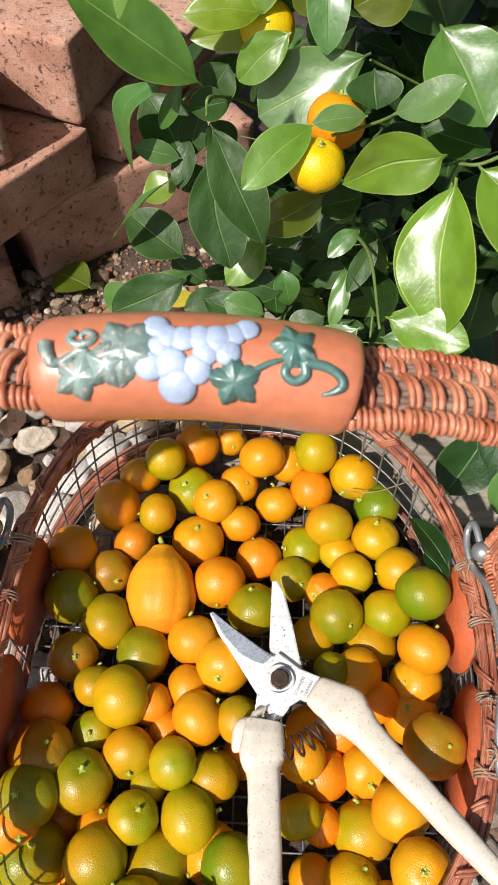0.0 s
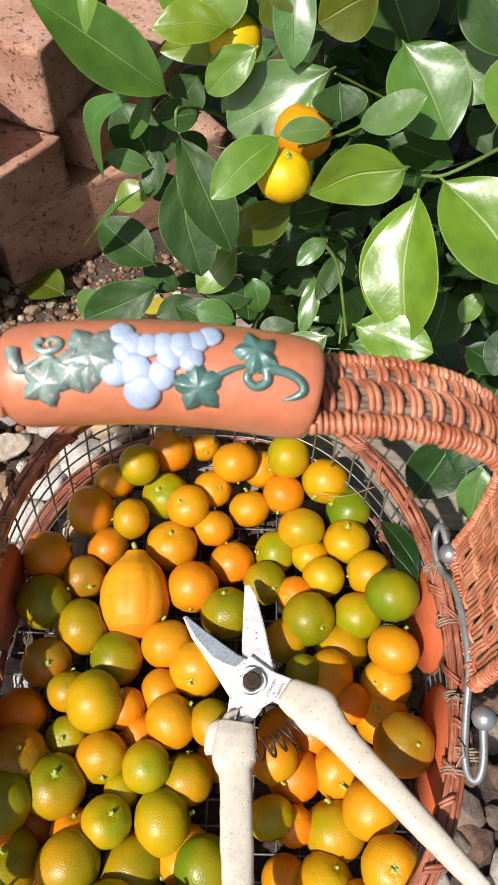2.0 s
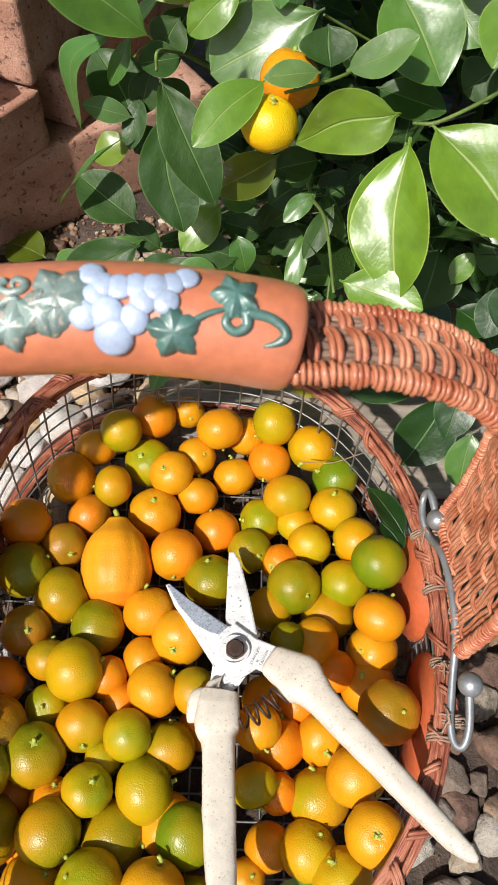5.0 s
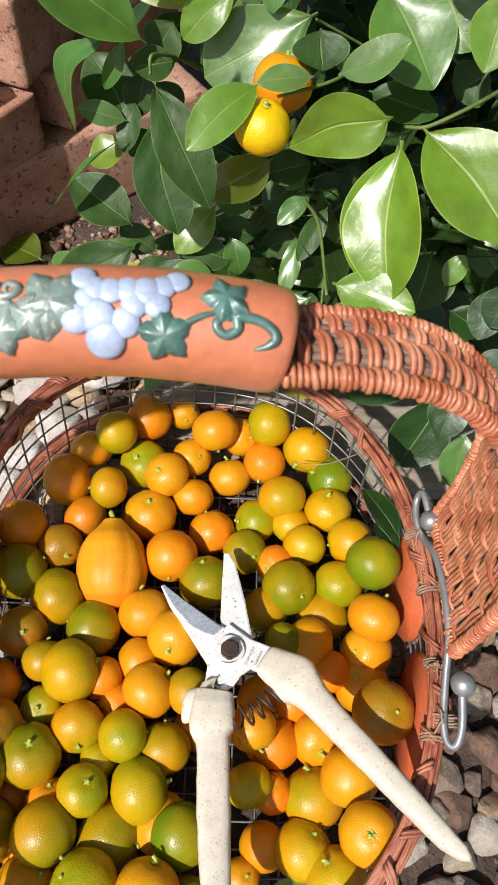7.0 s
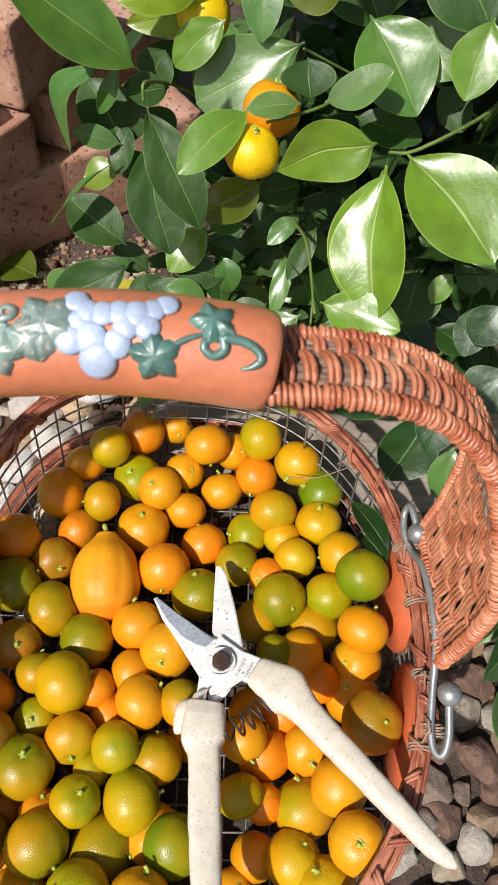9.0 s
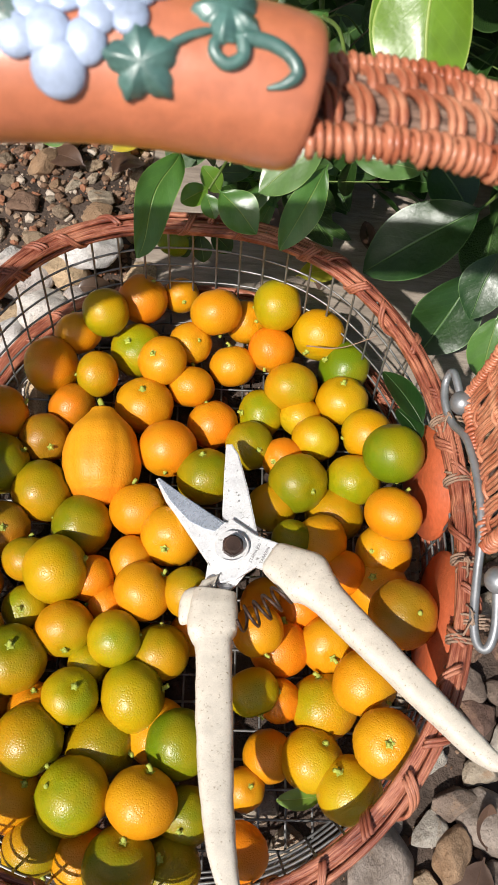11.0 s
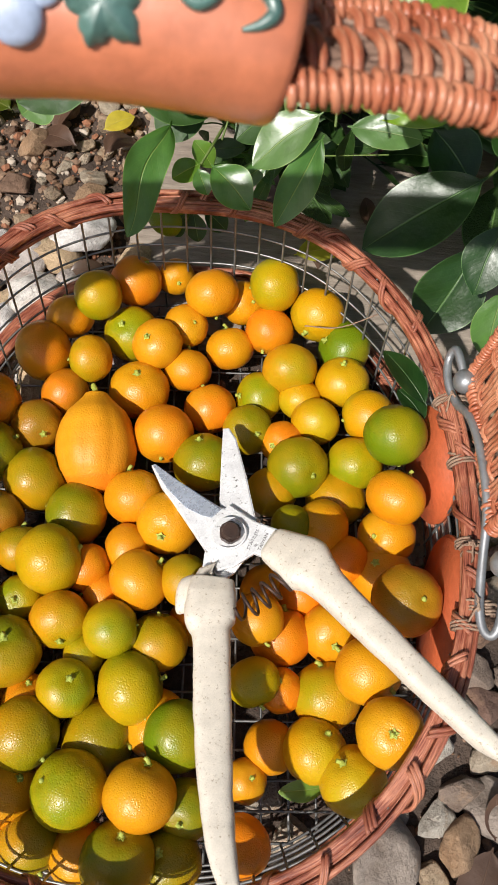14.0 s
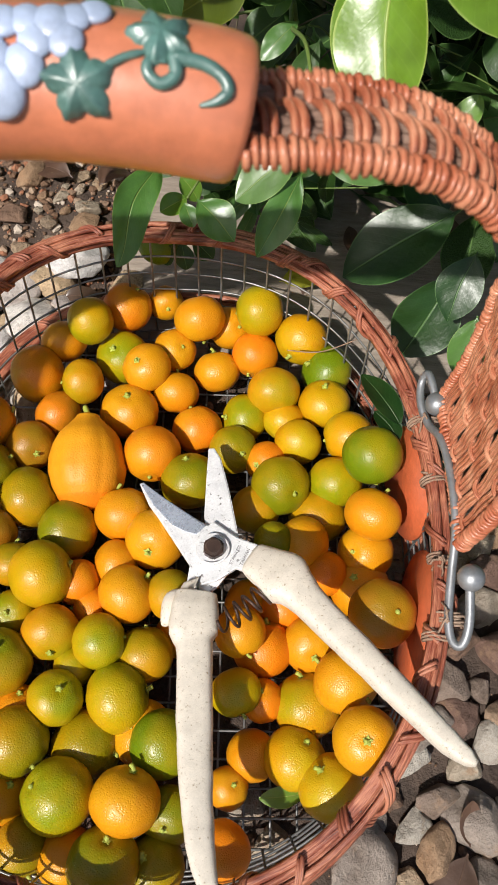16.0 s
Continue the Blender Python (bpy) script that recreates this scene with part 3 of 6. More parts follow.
for x, y, w in ((0.1175, 0.131, 0.056), (0.117, 0.063, 0.064), (-0.1145, 0.135, 0.058), (-0.1145, 0.066, 0.064)):
    disc(angle_at(x, y), w, 0.058, 0.1150 if x > 0 else 0.1165)


# ---- handle ----
GY = 0.1165
RIGHT = [(0.0282, 0.2715), (0.050, 0.2710), (0.070, 0.2660), (0.088, 0.2530), (0.104, 0.2310), (0.1145, 0.2030), (0.1200, 0.1700), (0.1225, 0.1350), (0.1215, 0.1040)]
LEFT = [(-0.0525, 0.2733), (-0.078, 0.2735), (-0.104, 0.2670), (-0.127, 0.2530), (-0.145, 0.2300), (-0.154, 0.2000), (-0.152, 0.1650), (-0.141, 0.1350), (-0.1260, 0.1040)]


def half_width(z):
    """Half the woven band's width at a height: narrow over the arch, spreading towards the rim."""
    k = max(0.0, min(1.0, (0.222 - z) / 0.046))
    return 0.0108 + 0.0232 * k * k * (3 - 2 * k)


def arch(points, name, slant):
    line = smooth_line([(x, 0, z) for x, z in points], 160)
    p, t = frames(line)
    nrm = np.stack([t[:, 2], np.zeros(len(t)), -t[:, 0]], 1)
    if nrm[0, 2] < 0:
        nrm = -nrm
    s = np.r_[0, np.cumsum(np.linalg.norm(np.diff(p, axis=0), axis=1))]
    hw = np.array([half_width(z) for z in p[:, 2]])
    side = on_basket(empty(name, label="woven tan rattan handle side"))

    def at(q, across, lift):
        """A point q along, across -1..1, lifted from the band."""
        c = np.array([np.interp(q, s, p[:, k]) for k in range(3)])
        m = np.array([np.interp(q, s, nrm[:, k]) for k in range(3)])
        return c + m * lift + np.array([0, GY + across * np.interp(q, s, hw), 0])

    total = s[-1]
    rng = np.random.default_rng(len(name))
    for e, wide in ((-1, 0.0027), (1, 0.0017)):
        edge = np.array([at(q, e, 0) for q in np.linspace(0, total, 150)])
        v, f, u = joined([coil(edge, wide, 0.00082, 0.0018), tube_data(edge, wide * 0.8, 8)])
        obj("edge_binding", v, f, RATTAN, side)
    fan = np.interp(0.212, p[::-1, 2], s[::-1])
    for r in np.linspace(-0.80, 0.80, 8):
        tubes("spoke", [(np.array([at(q, r, -0.0016 + 0.0006 * math.sin(q * 420 + r * 9)) for q in np.linspace(0, fan + 0.012, 140)]), 0.0017, 6)], DUSTY, side)
    for k, c in enumerate([-0.82 + 0.234 * g + w for g in range(8) for w in (-0.064, 0.0, 0.064)]):
        reach = np.linspace(fan, total, 60)
        tubes("long_strand", [(np.array([at(q, c + 0.012 * math.sin(q * 90 + k), 0.0004 + 0.0006 * math.sin(q * 2 * math.pi / 0.034 + math.pi * (k // 3 % 2)) + rng.uniform(-1e-4, 1e-4)) for q in reach]), 0.00112 * rng.uniform(0.85, 1.15) * np.interp(reach, [fan, fan + 0.03], [0.7, 1.0]), 6)], RATTAN, side)
    top = np.interp(0.208, p[::-1, 2], s[::-1])
    # twin strands laid over the middle of the band and round its far edge, a finger's breadth apart
    q = 0.003
    while q < top:
        for a0, a1, off, high, dive in ((0.46, -0.66, 0.0, 0.0042, 0.0022), (1.10, 0.30, 0.0030, 0.0036, 0.0026)):
            for twin in (-0.00092, 0.00092):
                thick = 0.00100 * rng.uniform(0.85, 1.15)
                line = []
                for x in np.linspace(0, 1, 11):
                    along = q + off + twin + slant * (x - 0.4) + 0.0009 * math.sin(math.pi * x)
                    line.append(at(min(total, max(0.0, along)), a0 + (a1 - a0) * x, high * math.sin(math.pi * (0.06 + 0.88 * x)) ** 0.55 - dive))
                tubes("cross_strand", [(np.array(line), thick * np.interp(np.linspace(0, 1, 11), [0, 0.25, 0.8, 1], [0.75, 1.0, 1.0, 0.7]), 7)], RATTAN, side)
        q += 0.0061 * rng.uniform(0.93, 1.07)
    weft = []
    q, k = top - 0.002, 0
    while q < total - 0.001:
        x = np.linspace(-1, 1, 80)
        weft.append((np.array([at(q + 0.0006 * math.sin(7 * c + k), c * 0.97, 0.0004 + (0.0013 if (k % 2) else -0.0013) * math.cos((c + 0.82) * math.pi / 0.234)) for c in x]), 0.00105 * rng.uniform(0.75, 1.25), 6))
        q += 0.0170
        k += 1
    for line in weft:
        tubes("weft_strand", [line], RATTAN, side)
    foot = np.array([at(total, c, 0) for c in np.linspace(-1, 1, 40)])
    v, f, u = joined([coil(foot, 0.0024, 0.0009, 0.0019), tube_data(foot, 0.0019, 8)])
    obj("foot_binding", v, f, RATTAN, side)
    return side


arch(RIGHT, "handle_side", 0.0030)
arch(LEFT, "handle_side", 0.0030)

# grip: a bowed terracotta sleeve with raised grapes, leaves and tendrils
GRIP_A, GRIP_B, GRIP_R = -0.0525, 0.0281, 0.0140


def grip_mid(x):
    u = (x - (GRIP_A + GRIP_B) / 2) / ((GRIP_B - GRIP_A) / 2)
    bend = 0.035 if x < -0.012 else -0.014
    return Vector((x, GY + bend * (x + 0.012), 0.2762 - (0.0036 if u < 0 else 0.0044) * u * u))


def on_grip(x, angle, lift=0.0):
    """A point of the sleeve: angle 0 is its top, positive towards the far side."""
    a = radians(angle)
    return grip_mid(x) + Vector((0, math.sin(a), math.cos(a))) * (GRIP_R + lift)


xs = [GRIP_A, GRIP_A + 0.0006, GRIP_A + 0.002, GRIP_A + 0.0045] + list(np.linspace(GRIP_A + 0.008, GRIP_B - 0.008, 22)) + [GRIP_B - 0.0045, GRIP_B - 0.002, GRIP_B - 0.0006, GRIP_B]
rad = [0.0095, 0.0122, 0.0132, 0.0138] + [GRIP_R] * 18 + [0.0140, 0.0140, 0.0141, 0.0141] + [0.0140, 0.0137, 0.0129, 0.0100]
pts = np.array([tuple(grip_mid(x)) for x in xs])
v, f, u = tube_data(pts, np.array(rad), 44)
grip = on_basket(obj("grip", v, f, TERRA, None, "smooth terracotta sleeve with raised painted grapes and vine leaves", u))


def grip_leaf(x, angle, size, turn, lobes=5, glaze=VINE):
    n = 60
    verts = [tuple(on_grip(x, angle, 0.0019))]
    faces = []
    for ring, lift in ((0.45, 0.0022), (0.85, 0.0014), (1.0, -0.0010)):
        for k in range(n):
            a = 2 * math.pi * k / n
            r = size * ring * (0.70 + 0.17 * abs(math.cos(a * lobes / 2)) + 0.15 * (1 - abs(math.sin(a * lobes / 2))) + 0.07 * abs(math.cos(a * lobes * 1.5)))
            du, dv = r * math.cos(a + turn), r * math.sin(a + turn)
            crease = 0.0007 * abs(math.sin(a * lobes / 2)) * (1.0 if ring < 1 else 0)
            verts.append(tuple(on_grip(x + du, angle + math.degrees(dv / GRIP_R), lift - crease)))
    for k in range(n):
        m = (k + 1) % n
        faces.append((0, 1 + k, 1 + m))
        for q in range(2):
            faces.append((1 + q * n + k, 1 + (q + 1) * n + k, 1 + (q + 1) * n + m, 1 + q * n + m))
    o = obj("vine_leaf", verts, faces, glaze, None, "raised vine leaf painted dull green")
    o.parent = grip
    return o


def grip_grape(x, angle, r):
    bm = bmesh.new()
    bmesh.ops.create_uvsphere(bm, u_segments=18, v_segments=12, radius=r * 1.17)
    n = (on_grip(x, angle) - grip_mid(x)).normalized()
    for v in bm.verts:
        v.co -= n * (v.co.dot(n) * 0.58)
        v.co += on_grip(x, angle, 0.0004)
    o = part("grape", bm, GRAPE, None, "raised pale blue grape")
    o.parent = grip


def grip_tendril(points, r, glaze=VINE):
    line = smooth_line(points, 40)
    w = np.interp(np.linspace(0, 1, 40), [0, 0.7, 1], [1, 0.85, 0.25])
    o = tubes("tendril", [(np.array([tuple(on_grip(x, a, 0.0004)) for x, a in line]), r * w, 7)], glaze)
    o.parent = grip


grip_grape(-0.0219, 4.0, 0.0029)
grip_grape(-0.0188, -8.9, 0.0028)
grip_grape(-0.0150, -11.0, 0.0029)
grip_grape(-0.0110, -9.2, 0.0029)
grip_grape(-0.0067, -9.9, 0.0033)
grip_grape(-0.0029, -3.7, 0.0028)
grip_grape(0.0003, 5.2, 0.0028)
grip_grape(-0.0041, -22.5, 0.0029)
grip_grape(-0.0092, -24.5, 0.0028)
grip_grape(-0.0175, -37.0, 0.0036)
grip_grape(-0.0113, -41.8, 0.0032)
grip_grape(-0.0158, -58.5, 0.0041)
grip_grape(-0.0226, -38.8, 0.0031)
grip_grape(-0.0206, -19.2, 0.0024)
grip_leaf(-0.0019, -50.3, 0.0070, 0.5)
grip_leaf(0.0123, -7.0, 0.0064, 2.0)
grip_leaf(-0.0291, -22.0, 0.0094, 0.9, glaze=WORN_SHEEN)
grip_leaf(-0.0330, -36.0, 0.0066, 0.2, glaze=WORN_SHEEN)
grip_leaf(-0.0400, -46.5, 0.0068, 1.2, glaze=WORN_SHEEN)
grip_tendril([(0.0030, -36.9), (0.0066, -28.4), (0.0109, -21.7)], 0.0009)
grip_tendril([(0.0147, -22.7), (0.0151, -36.0), (0.0124, -43.1), (0.0101, -36.8), (0.0109, -27.9), (0.0135, -28.2)], 0.0014)
grip_tendril([(0.0147, -23.9), (0.0197, -24.1), (0.0233, -29.8), (0.0245, -39.0), (0.0225, -47.3), (0.0194, -52.5)], 0.0015)
grip_tendril([(-0.0441, -32.1), (-0.0423, -26.9), (-0.0396, -21.5), (-0.0363, -27.0)], 0.0012, WORN_SHEEN)
grip_tendril([(-0.0489, -11.2), (-0.0480, -22.8), (-0.0464, -31.1), (-0.0436, -30.4)], 0.0020, WORN_SHEEN)
grip_tendril([(-0.0418, -1.0), (-0.0429, -7.6), (-0.0412, -14.8), (-0.0380, -13.9), (-0.0368, -6.8), (-0.0389, -1.1), (-0.0401, -5.6), (-0.0395, -9.8)], 0.0012, WORN_SHEEN)

# metal rods that hinge the handle, with ball ends, tied to the rim
def rod(points, label, foot_a, foot_b):
    line = smooth_line(points, 60)
    o = on_basket(tubes("hinge_rod", [(line, 0.0018, 10)], ALLOY, None, label))
    for at in (foot_a, foot_b):
        bm = bmesh.new()
        bmesh.ops.create_uvsphere(bm, u_segments=20, v_segments=14, radius=0.0053)
        for v in bm.verts:
            v.co += Vector(at)
        b = part("ball_end", bm, ALLOY)
        b.parent = o


rod([(0.1192, 0.1480, 0.1010), (0.1180, 0.1560, 0.1030), (0.1165, 0.1625, 0.1030), (0.1145, 0.1600, 0.0980), (0.1140, 0.1500, 0.0960), (0.1165, 0.1400, 0.0960), (0.1185, 0.1290, 0.1040), (0.1200, 0.1100, 0.1060), (0.1200, 0.0900, 0.1040), (0.1180, 0.0720, 0.0980), (0.1160, 0.0550, 0.0940), (0.1170, 0.0465, 0.0930), (0.1200, 0.0450, 0.0950), (0.1220, 0.0520, 0.1000), (0.1215, 0.0660, 0.1080)], "grey metal rod with ball ends", (0.1192, 0.1475, 0.1020), (0.1212, 0.0672, 0.1105))
rod([(-0.1225, 0.1480, 0.1010), (-0.1215, 0.1560, 0.1030), (-0.1200, 0.1625, 0.1030), (-0.1175, 0.1600, 0.0980), (-0.1170, 0.1500, 0.0960), (-0.1190, 0.1400, 0.0960), (-0.1220, 0.1290, 0.1040), (-0.1240, 0.1100, 0.1060), (-0.1235, 0.0900, 0.1040), (-0.1210, 0.0720, 0.0980), (-0.1190, 0.0550, 0.0940), (-0.1195, 0.0465, 0.0930), (-0.1225, 0.0450, 0.0950), (-0.1245, 0.0520, 0.1000), (-0.1240, 0.0660, 0.1080)], "grey metal rod with ball ends", (-0.1225, 0.1475, 0.1020), (-0.1237, 0.0672, 0.1105))


def rim_tie(x, y, seed, turns=3, tails=3):
    """Twine wound round the rim and a rod, with loose frayed ends."""
    rng = random.Random(seed)
    q = np.linspace(0, 2 * math.pi * turns, turns * 16)
    lines = [(np.column_stack([x + 0.0054 * np.cos(q) + 0.001 * np.sin(q * 0.4), y + 0.006 * (q / q[-1] - 0.5) + 0.0004 * np.sin(3 * q), 0.0872 + 0.0054 * np.sin(q)]), 0.00055, 5)]
    for k in range(tails):
        p = Vector((x - 0.004, y, 0.098))
        pts = [tuple(p)]
        d = Vector((rng.uniform(-0.3, 0.3), rng.uniform(-1, 0.8), 0.0))
        for j in range(4):
            p = p + d * 0.0016 + Vector((rng.uniform(-0.001, 0.001), rng.uniform(-0.001, 0.001), -0.0012 * j))
            pts.append(tuple(p))
        lines.append((smooth_line(pts, 14), 0.00045, 5))
    for line in lines:
        on_basket(tubes("twine", [line], TWINE))


rim_tie(0.1185, 0.1440, 1, 6, 5)
rim_tie(0.1185, 0.0560, 2, 5, 6)
rim_tie(0.1185, 0.0790, 3, 2, 3)
rim_tie(-0.1120, 0.1480, 4, 3, 3)


# ---- fruit ----
def fruit_mesh(seed, flat):
    """A unit citrus: slightly oblate, dimpled at the stem, faintly lobed; its stem end is +z."""
    n, m = 28, 18
    verts, faces = [], []
    for j in range(m + 1):
        th = math.pi * j / m
        for i in range(n):
            ph = 2 * math.pi * i / n
            r = 1.0 + 0.012 * math.cos(8 * ph + seed) * math.sin(th) + 0.03 * noise.noise(Vector((math.cos(ph) * math.sin(th), math.sin(ph) * math.sin(th), math.cos(th))) * 1.3 + Vector((seed * 3, 0, 0)))
            z = r * math.cos(th) * flat
            z -= 0.10 * math.exp(-((th / 0.22) ** 2))
            z += 0.05 * math.exp(-(((math.pi - th) / 0.18) ** 2))
            verts.append((r * math.sin(th) * math.cos(ph), r * math.sin(th) * math.sin(ph), z))
    for j in range(m):
        for i in range(n):
            k = (i + 1) % n
            faces.append((j * n + i, (j + 1) * n + i, (j + 1) * n + k, j * n + k))
    return verts, faces


def stem_mesh(seed):
    rng = random.Random(seed)
    h = rng.uniform(0.10, 0.22)
    v, f, u = tube_data(smooth_line([(0, 0, 0), (0.02, 0.01, h * 0.5), (rng.uniform(-0.1, 0.1), rng.uniform(-0.1, 0.1), h)], 6), np.array([0.10, 0.075, 0.065, 0.065, 0.07, 0.065]), 8)
    v = list(map(tuple, v))
    b = len(v)
    v.append((0, 0, 0.06))
    n = 10
    for k in range(n):
        a = 2 * math.pi * k / n
        r = 0.17 if k % 2 == 0 else 0.10
        v.append((r * math.cos(a), r * math.sin(a), 0.02 if k % 2 else -0.01 + rng.uniform(0, 0.06)))
    f += [(b, b + 1 + k, b + 1 + (k + 1) % n) for k in range(n)]
    return v, f


FRUIT = {}
STEMS = []
for k in range(4):
    v, f = stem_mesh(k)
    o = obj("stem", v, f, STEM)
    STEMS.append(o.data)
    bpy.data.objects.remove(o)
for key, mat in PEEL.items():
    FRUIT[key] = []
    for k, flat in enumerate((0.93, 0.97, 0.89)):
        v, f = fruit_mesh(k + ord(key), flat)
        o = obj("citrus_fruit", v, f, mat)
        FRUIT[key].append(o.data)
        bpy.data.objects.remove(o)
FRUIT_RNG = random.Random(11)


def fruit(x, y, z, r, key, stem, parent=None):
    """A small citrus fruit; stem: the way its stem end points."""
    ob = new("citrus_fruit", FRUIT_RNG.choice(FRUIT[key]))
    if parent is None:
        tagged(ob, "small round %s citrus fruit in the basket" % WORDS[key], "citrus fruit", "fruit in the basket")
    turn = Vector(stem).to_track_quat("Z", "Y").to_matrix().to_4x4()
    ob.matrix_world = Matrix.Translation((x, y, z)) @ turn @ pose(0, 0, 0, 0, 0, FRUIT_RNG.uniform(0, 360)) @ Matrix.Diagonal((r, r, r, 1))
    s = new("stem", FRUIT_RNG.choice(STEMS))
    s.parent = ob
    s.matrix_basis = Matrix.Translation((0, 0, 0.84)) @ Matrix.Diagonal((1.0, 1.0, 0.9, 1))
    return ob


fruit(-0.0491, 0.2244, 0.0473, 0.0130, 'l', (-0.95, -0.21, -0.23))
fruit(-0.0315, 0.2426, 0.0363, 0.0142, 'o', (0.45, 0.43, 0.78))
fruit(-0.0102, 0.2504, 0.0314, 0.0103, 'a', (0.22, -0.85, 0.48))
fruit(0.0104, 0.2335, 0.0401, 0.0146, 'a', (0.22, -0.78, -0.58))
fruit(0.0443, 0.2376, 0.0437, 0.0146, 'l', (-0.96, 0.01, -0.28))
fruit(0.0685, 0.2252, 0.0351, 0.0151, 'y', (-0.53, -0.85, -0.04))
fruit(-0.0652, 0.2191, 0.0342, 0.0129, 'a', (-0.29, 0.90, 0.31))
fruit(-0.0769, 0.1978, 0.0334, 0.0159, 'x', (-0.97, -0.11, -0.23))
fruit(-0.0514, 0.1925, 0.0357, 0.0125, 'x', (-0.99, 0.01, -0.11))
fruit(-0.0328, 0.2146, 0.0267, 0.0151, 'l', (-0.31, -0.15, 0.94))
fruit(-0.0177, 0.2033, 0.0351, 0.0136, 'a', (-0.39, -0.19, 0.90))
fruit(-0.0034, 0.2193, 0.0288, 0.0122, 'a', (0.48, -0.28, 0.83))
fruit(0.0210, 0.2099, 0.0222, 0.0133, 'a', (-0.22, 0.84, 0.50))
fruit(0.0423, 0.2180, 0.0286, 0.0133, 'o', (-0.31, -0.93, -0.21))
fruit(0.0279, 0.2376, 0.0266, 0.0125, 'a', (0.47, -0.45, 0.76))
fruit(-0.0016, 0.1946, 0.0235, 0.0130, 'a', (0.05, 0.94, 0.34))
fruit(0.0526, 0.1911, 0.0334, 0.0148, 'x', (0.16, -0.99, -0.06))
fruit(0.0805, 0.1853, 0.0324, 0.0142, 'y', (-0.07, 0.34, 0.94))
fruit(0.0832, 0.2085, 0.0284, 0.0154, 'g', (-0.87, 0.08, 0.49))
fruit(-0.0262, 0.1806, 0.0250, 0.0160, 'a', (-0.01, 0.17, 0.99))
fruit(-0.0641, 0.1765, 0.0275, 0.0129, 'b', (0.79, -0.42, -0.44))
fruit(-0.0751, 0.1554, 0.0305, 0.0133, 'b', (0.47, -0.67, 0.58))
fruit(-0.0114, 0.1517, 0.0330, 0.0152, 'o', (-0.01, -1.00, 0.05))
fruit(0.0112, 0.1728, 0.0208, 0.0139, 'o', (-0.30, 0.82, 0.48))
fruit(0.0372, 0.1802, 0.0221, 0.0136, 'l', (-0.92, -0.16, 0.36))
fruit(0.0584, 0.1773, 0.0267, 0.0114, 'y', (-0.37, -0.67, -0.65))
fruit(0.0657, 0.1616, 0.0315, 0.0128, 'y', (-0.33, -0.93, 0.15))
fruit(0.0310, 0.1581, 0.0272, 0.0132, 'm', (0.42, -0.56, 0.72))
fruit(0.0486, 0.1510, 0.0277, 0.0114, 'o', (-0.54, -0.48, 0.69))
fruit(0.0918, 0.1625, 0.0379, 0.0138, 'y', (-0.97, -0.16, -0.15))
fruit(0.0966, 0.1375, 0.0688, 0.0144, 'g', (0.23, -0.78, -0.57))
fruit(0.0556, 0.1341, 0.0361, 0.0153, 'm', (0.48, -0.56, 0.68))
fruit(0.0840, 0.1377, 0.0349, 0.0142, 'l', (-0.04, -0.85, -0.52))
fruit(0.0090, 0.1374, 0.0318, 0.0154, 'm', (-0.15, 0.57, 0.81))
fruit(0.0976, 0.1118, 0.0574, 0.0139, 'a', (0.47, 0.77, 0.44))
fruit(-0.0719, 0.1260, 0.0315, 0.0156, 'm', (0.89, 0.37, 0.28))
fruit(-0.0974, 0.1652, 0.0379, 0.0147, 'o', (0.89, 0.45, 0.09))
fruit(-0.0940, 0.1381, 0.0359, 0.0155, 'm', (0.84, 0.44, 0.31))
fruit(-0.0506, 0.1092, 0.0302, 0.0156, 'm', (-0.98, 0.22, 0.03))
fruit(-0.0232, 0.1178, 0.0333, 0.0145, 'a', (-0.23, 0.88, 0.41))
fruit(-0.0060, 0.1032, 0.0383, 0.0151, 'a', (-0.18, -0.72, 0.67))
fruit(-0.0871, 0.1045, 0.0355, 0.0134, 'b', (0.29, -0.26, 0.92))
fruit(-0.0720, 0.0891, 0.0394, 0.0114, 'm', (0.06, 0.94, 0.35))
fruit(-0.0573, 0.0834, 0.0433, 0.0159, 'l', (0.93, 0.34, 0.14))
fruit(-0.0423, 0.0824, 0.0338, 0.0114, 'o', (0.77, -0.45, -0.45))
fruit(-0.0245, 0.0924, 0.0320, 0.0121, 'a', (0.98, 0.16, -0.07))
fruit(-0.0171, 0.0759, 0.0399, 0.0142, 'a', (0.74, 0.56, 0.38))
fruit(0.0664, 0.1032, 0.0369, 0.0137, 'a', (-1.00, 0.06, -0.02))
fruit(0.0755, 0.1224, 0.0252, 0.0153, 'm', (-0.18, -0.73, -0.66))
fruit(0.0972, 0.0999, 0.0355, 0.0139, 'a', (-0.64, -0.22, 0.73))
fruit(0.0772, 0.0888, 0.0359, 0.0108, 'o', (-0.93, 0.37, -0.05))
fruit(0.0944, 0.0833, 0.0308, 0.0149, 'a', (-0.37, 0.17, 0.91))
fruit(0.0976, 0.0643, 0.0610, 0.0151, 'b', (0.32, -0.16, 0.93))
fruit(0.0694, 0.0558, 0.0300, 0.0136, 'a', (0.08, -0.65, 0.76))
fruit(0.0818, 0.0369, 0.0500, 0.0142, 'a', (0.65, -0.62, 0.45))
fruit(0.0673, 0.0292, 0.0265, 0.0157, 'x', (-0.22, 0.86, 0.46))
fruit(0.0867, 0.0126, 0.0620, 0.0136, 'a', (-0.12, -0.09, 0.99))
fruit(0.0607, 0.0065, 0.0329, 0.0139, 'y', (0.39, 0.54, 0.74))
fruit(0.0424, 0.0079, 0.0263, 0.0115, 'a', (-0.23, -0.73, -0.64))
fruit(0.0344, 0.0331, 0.0380, 0.0118, 'l', (0.35, -0.94, 0.01))
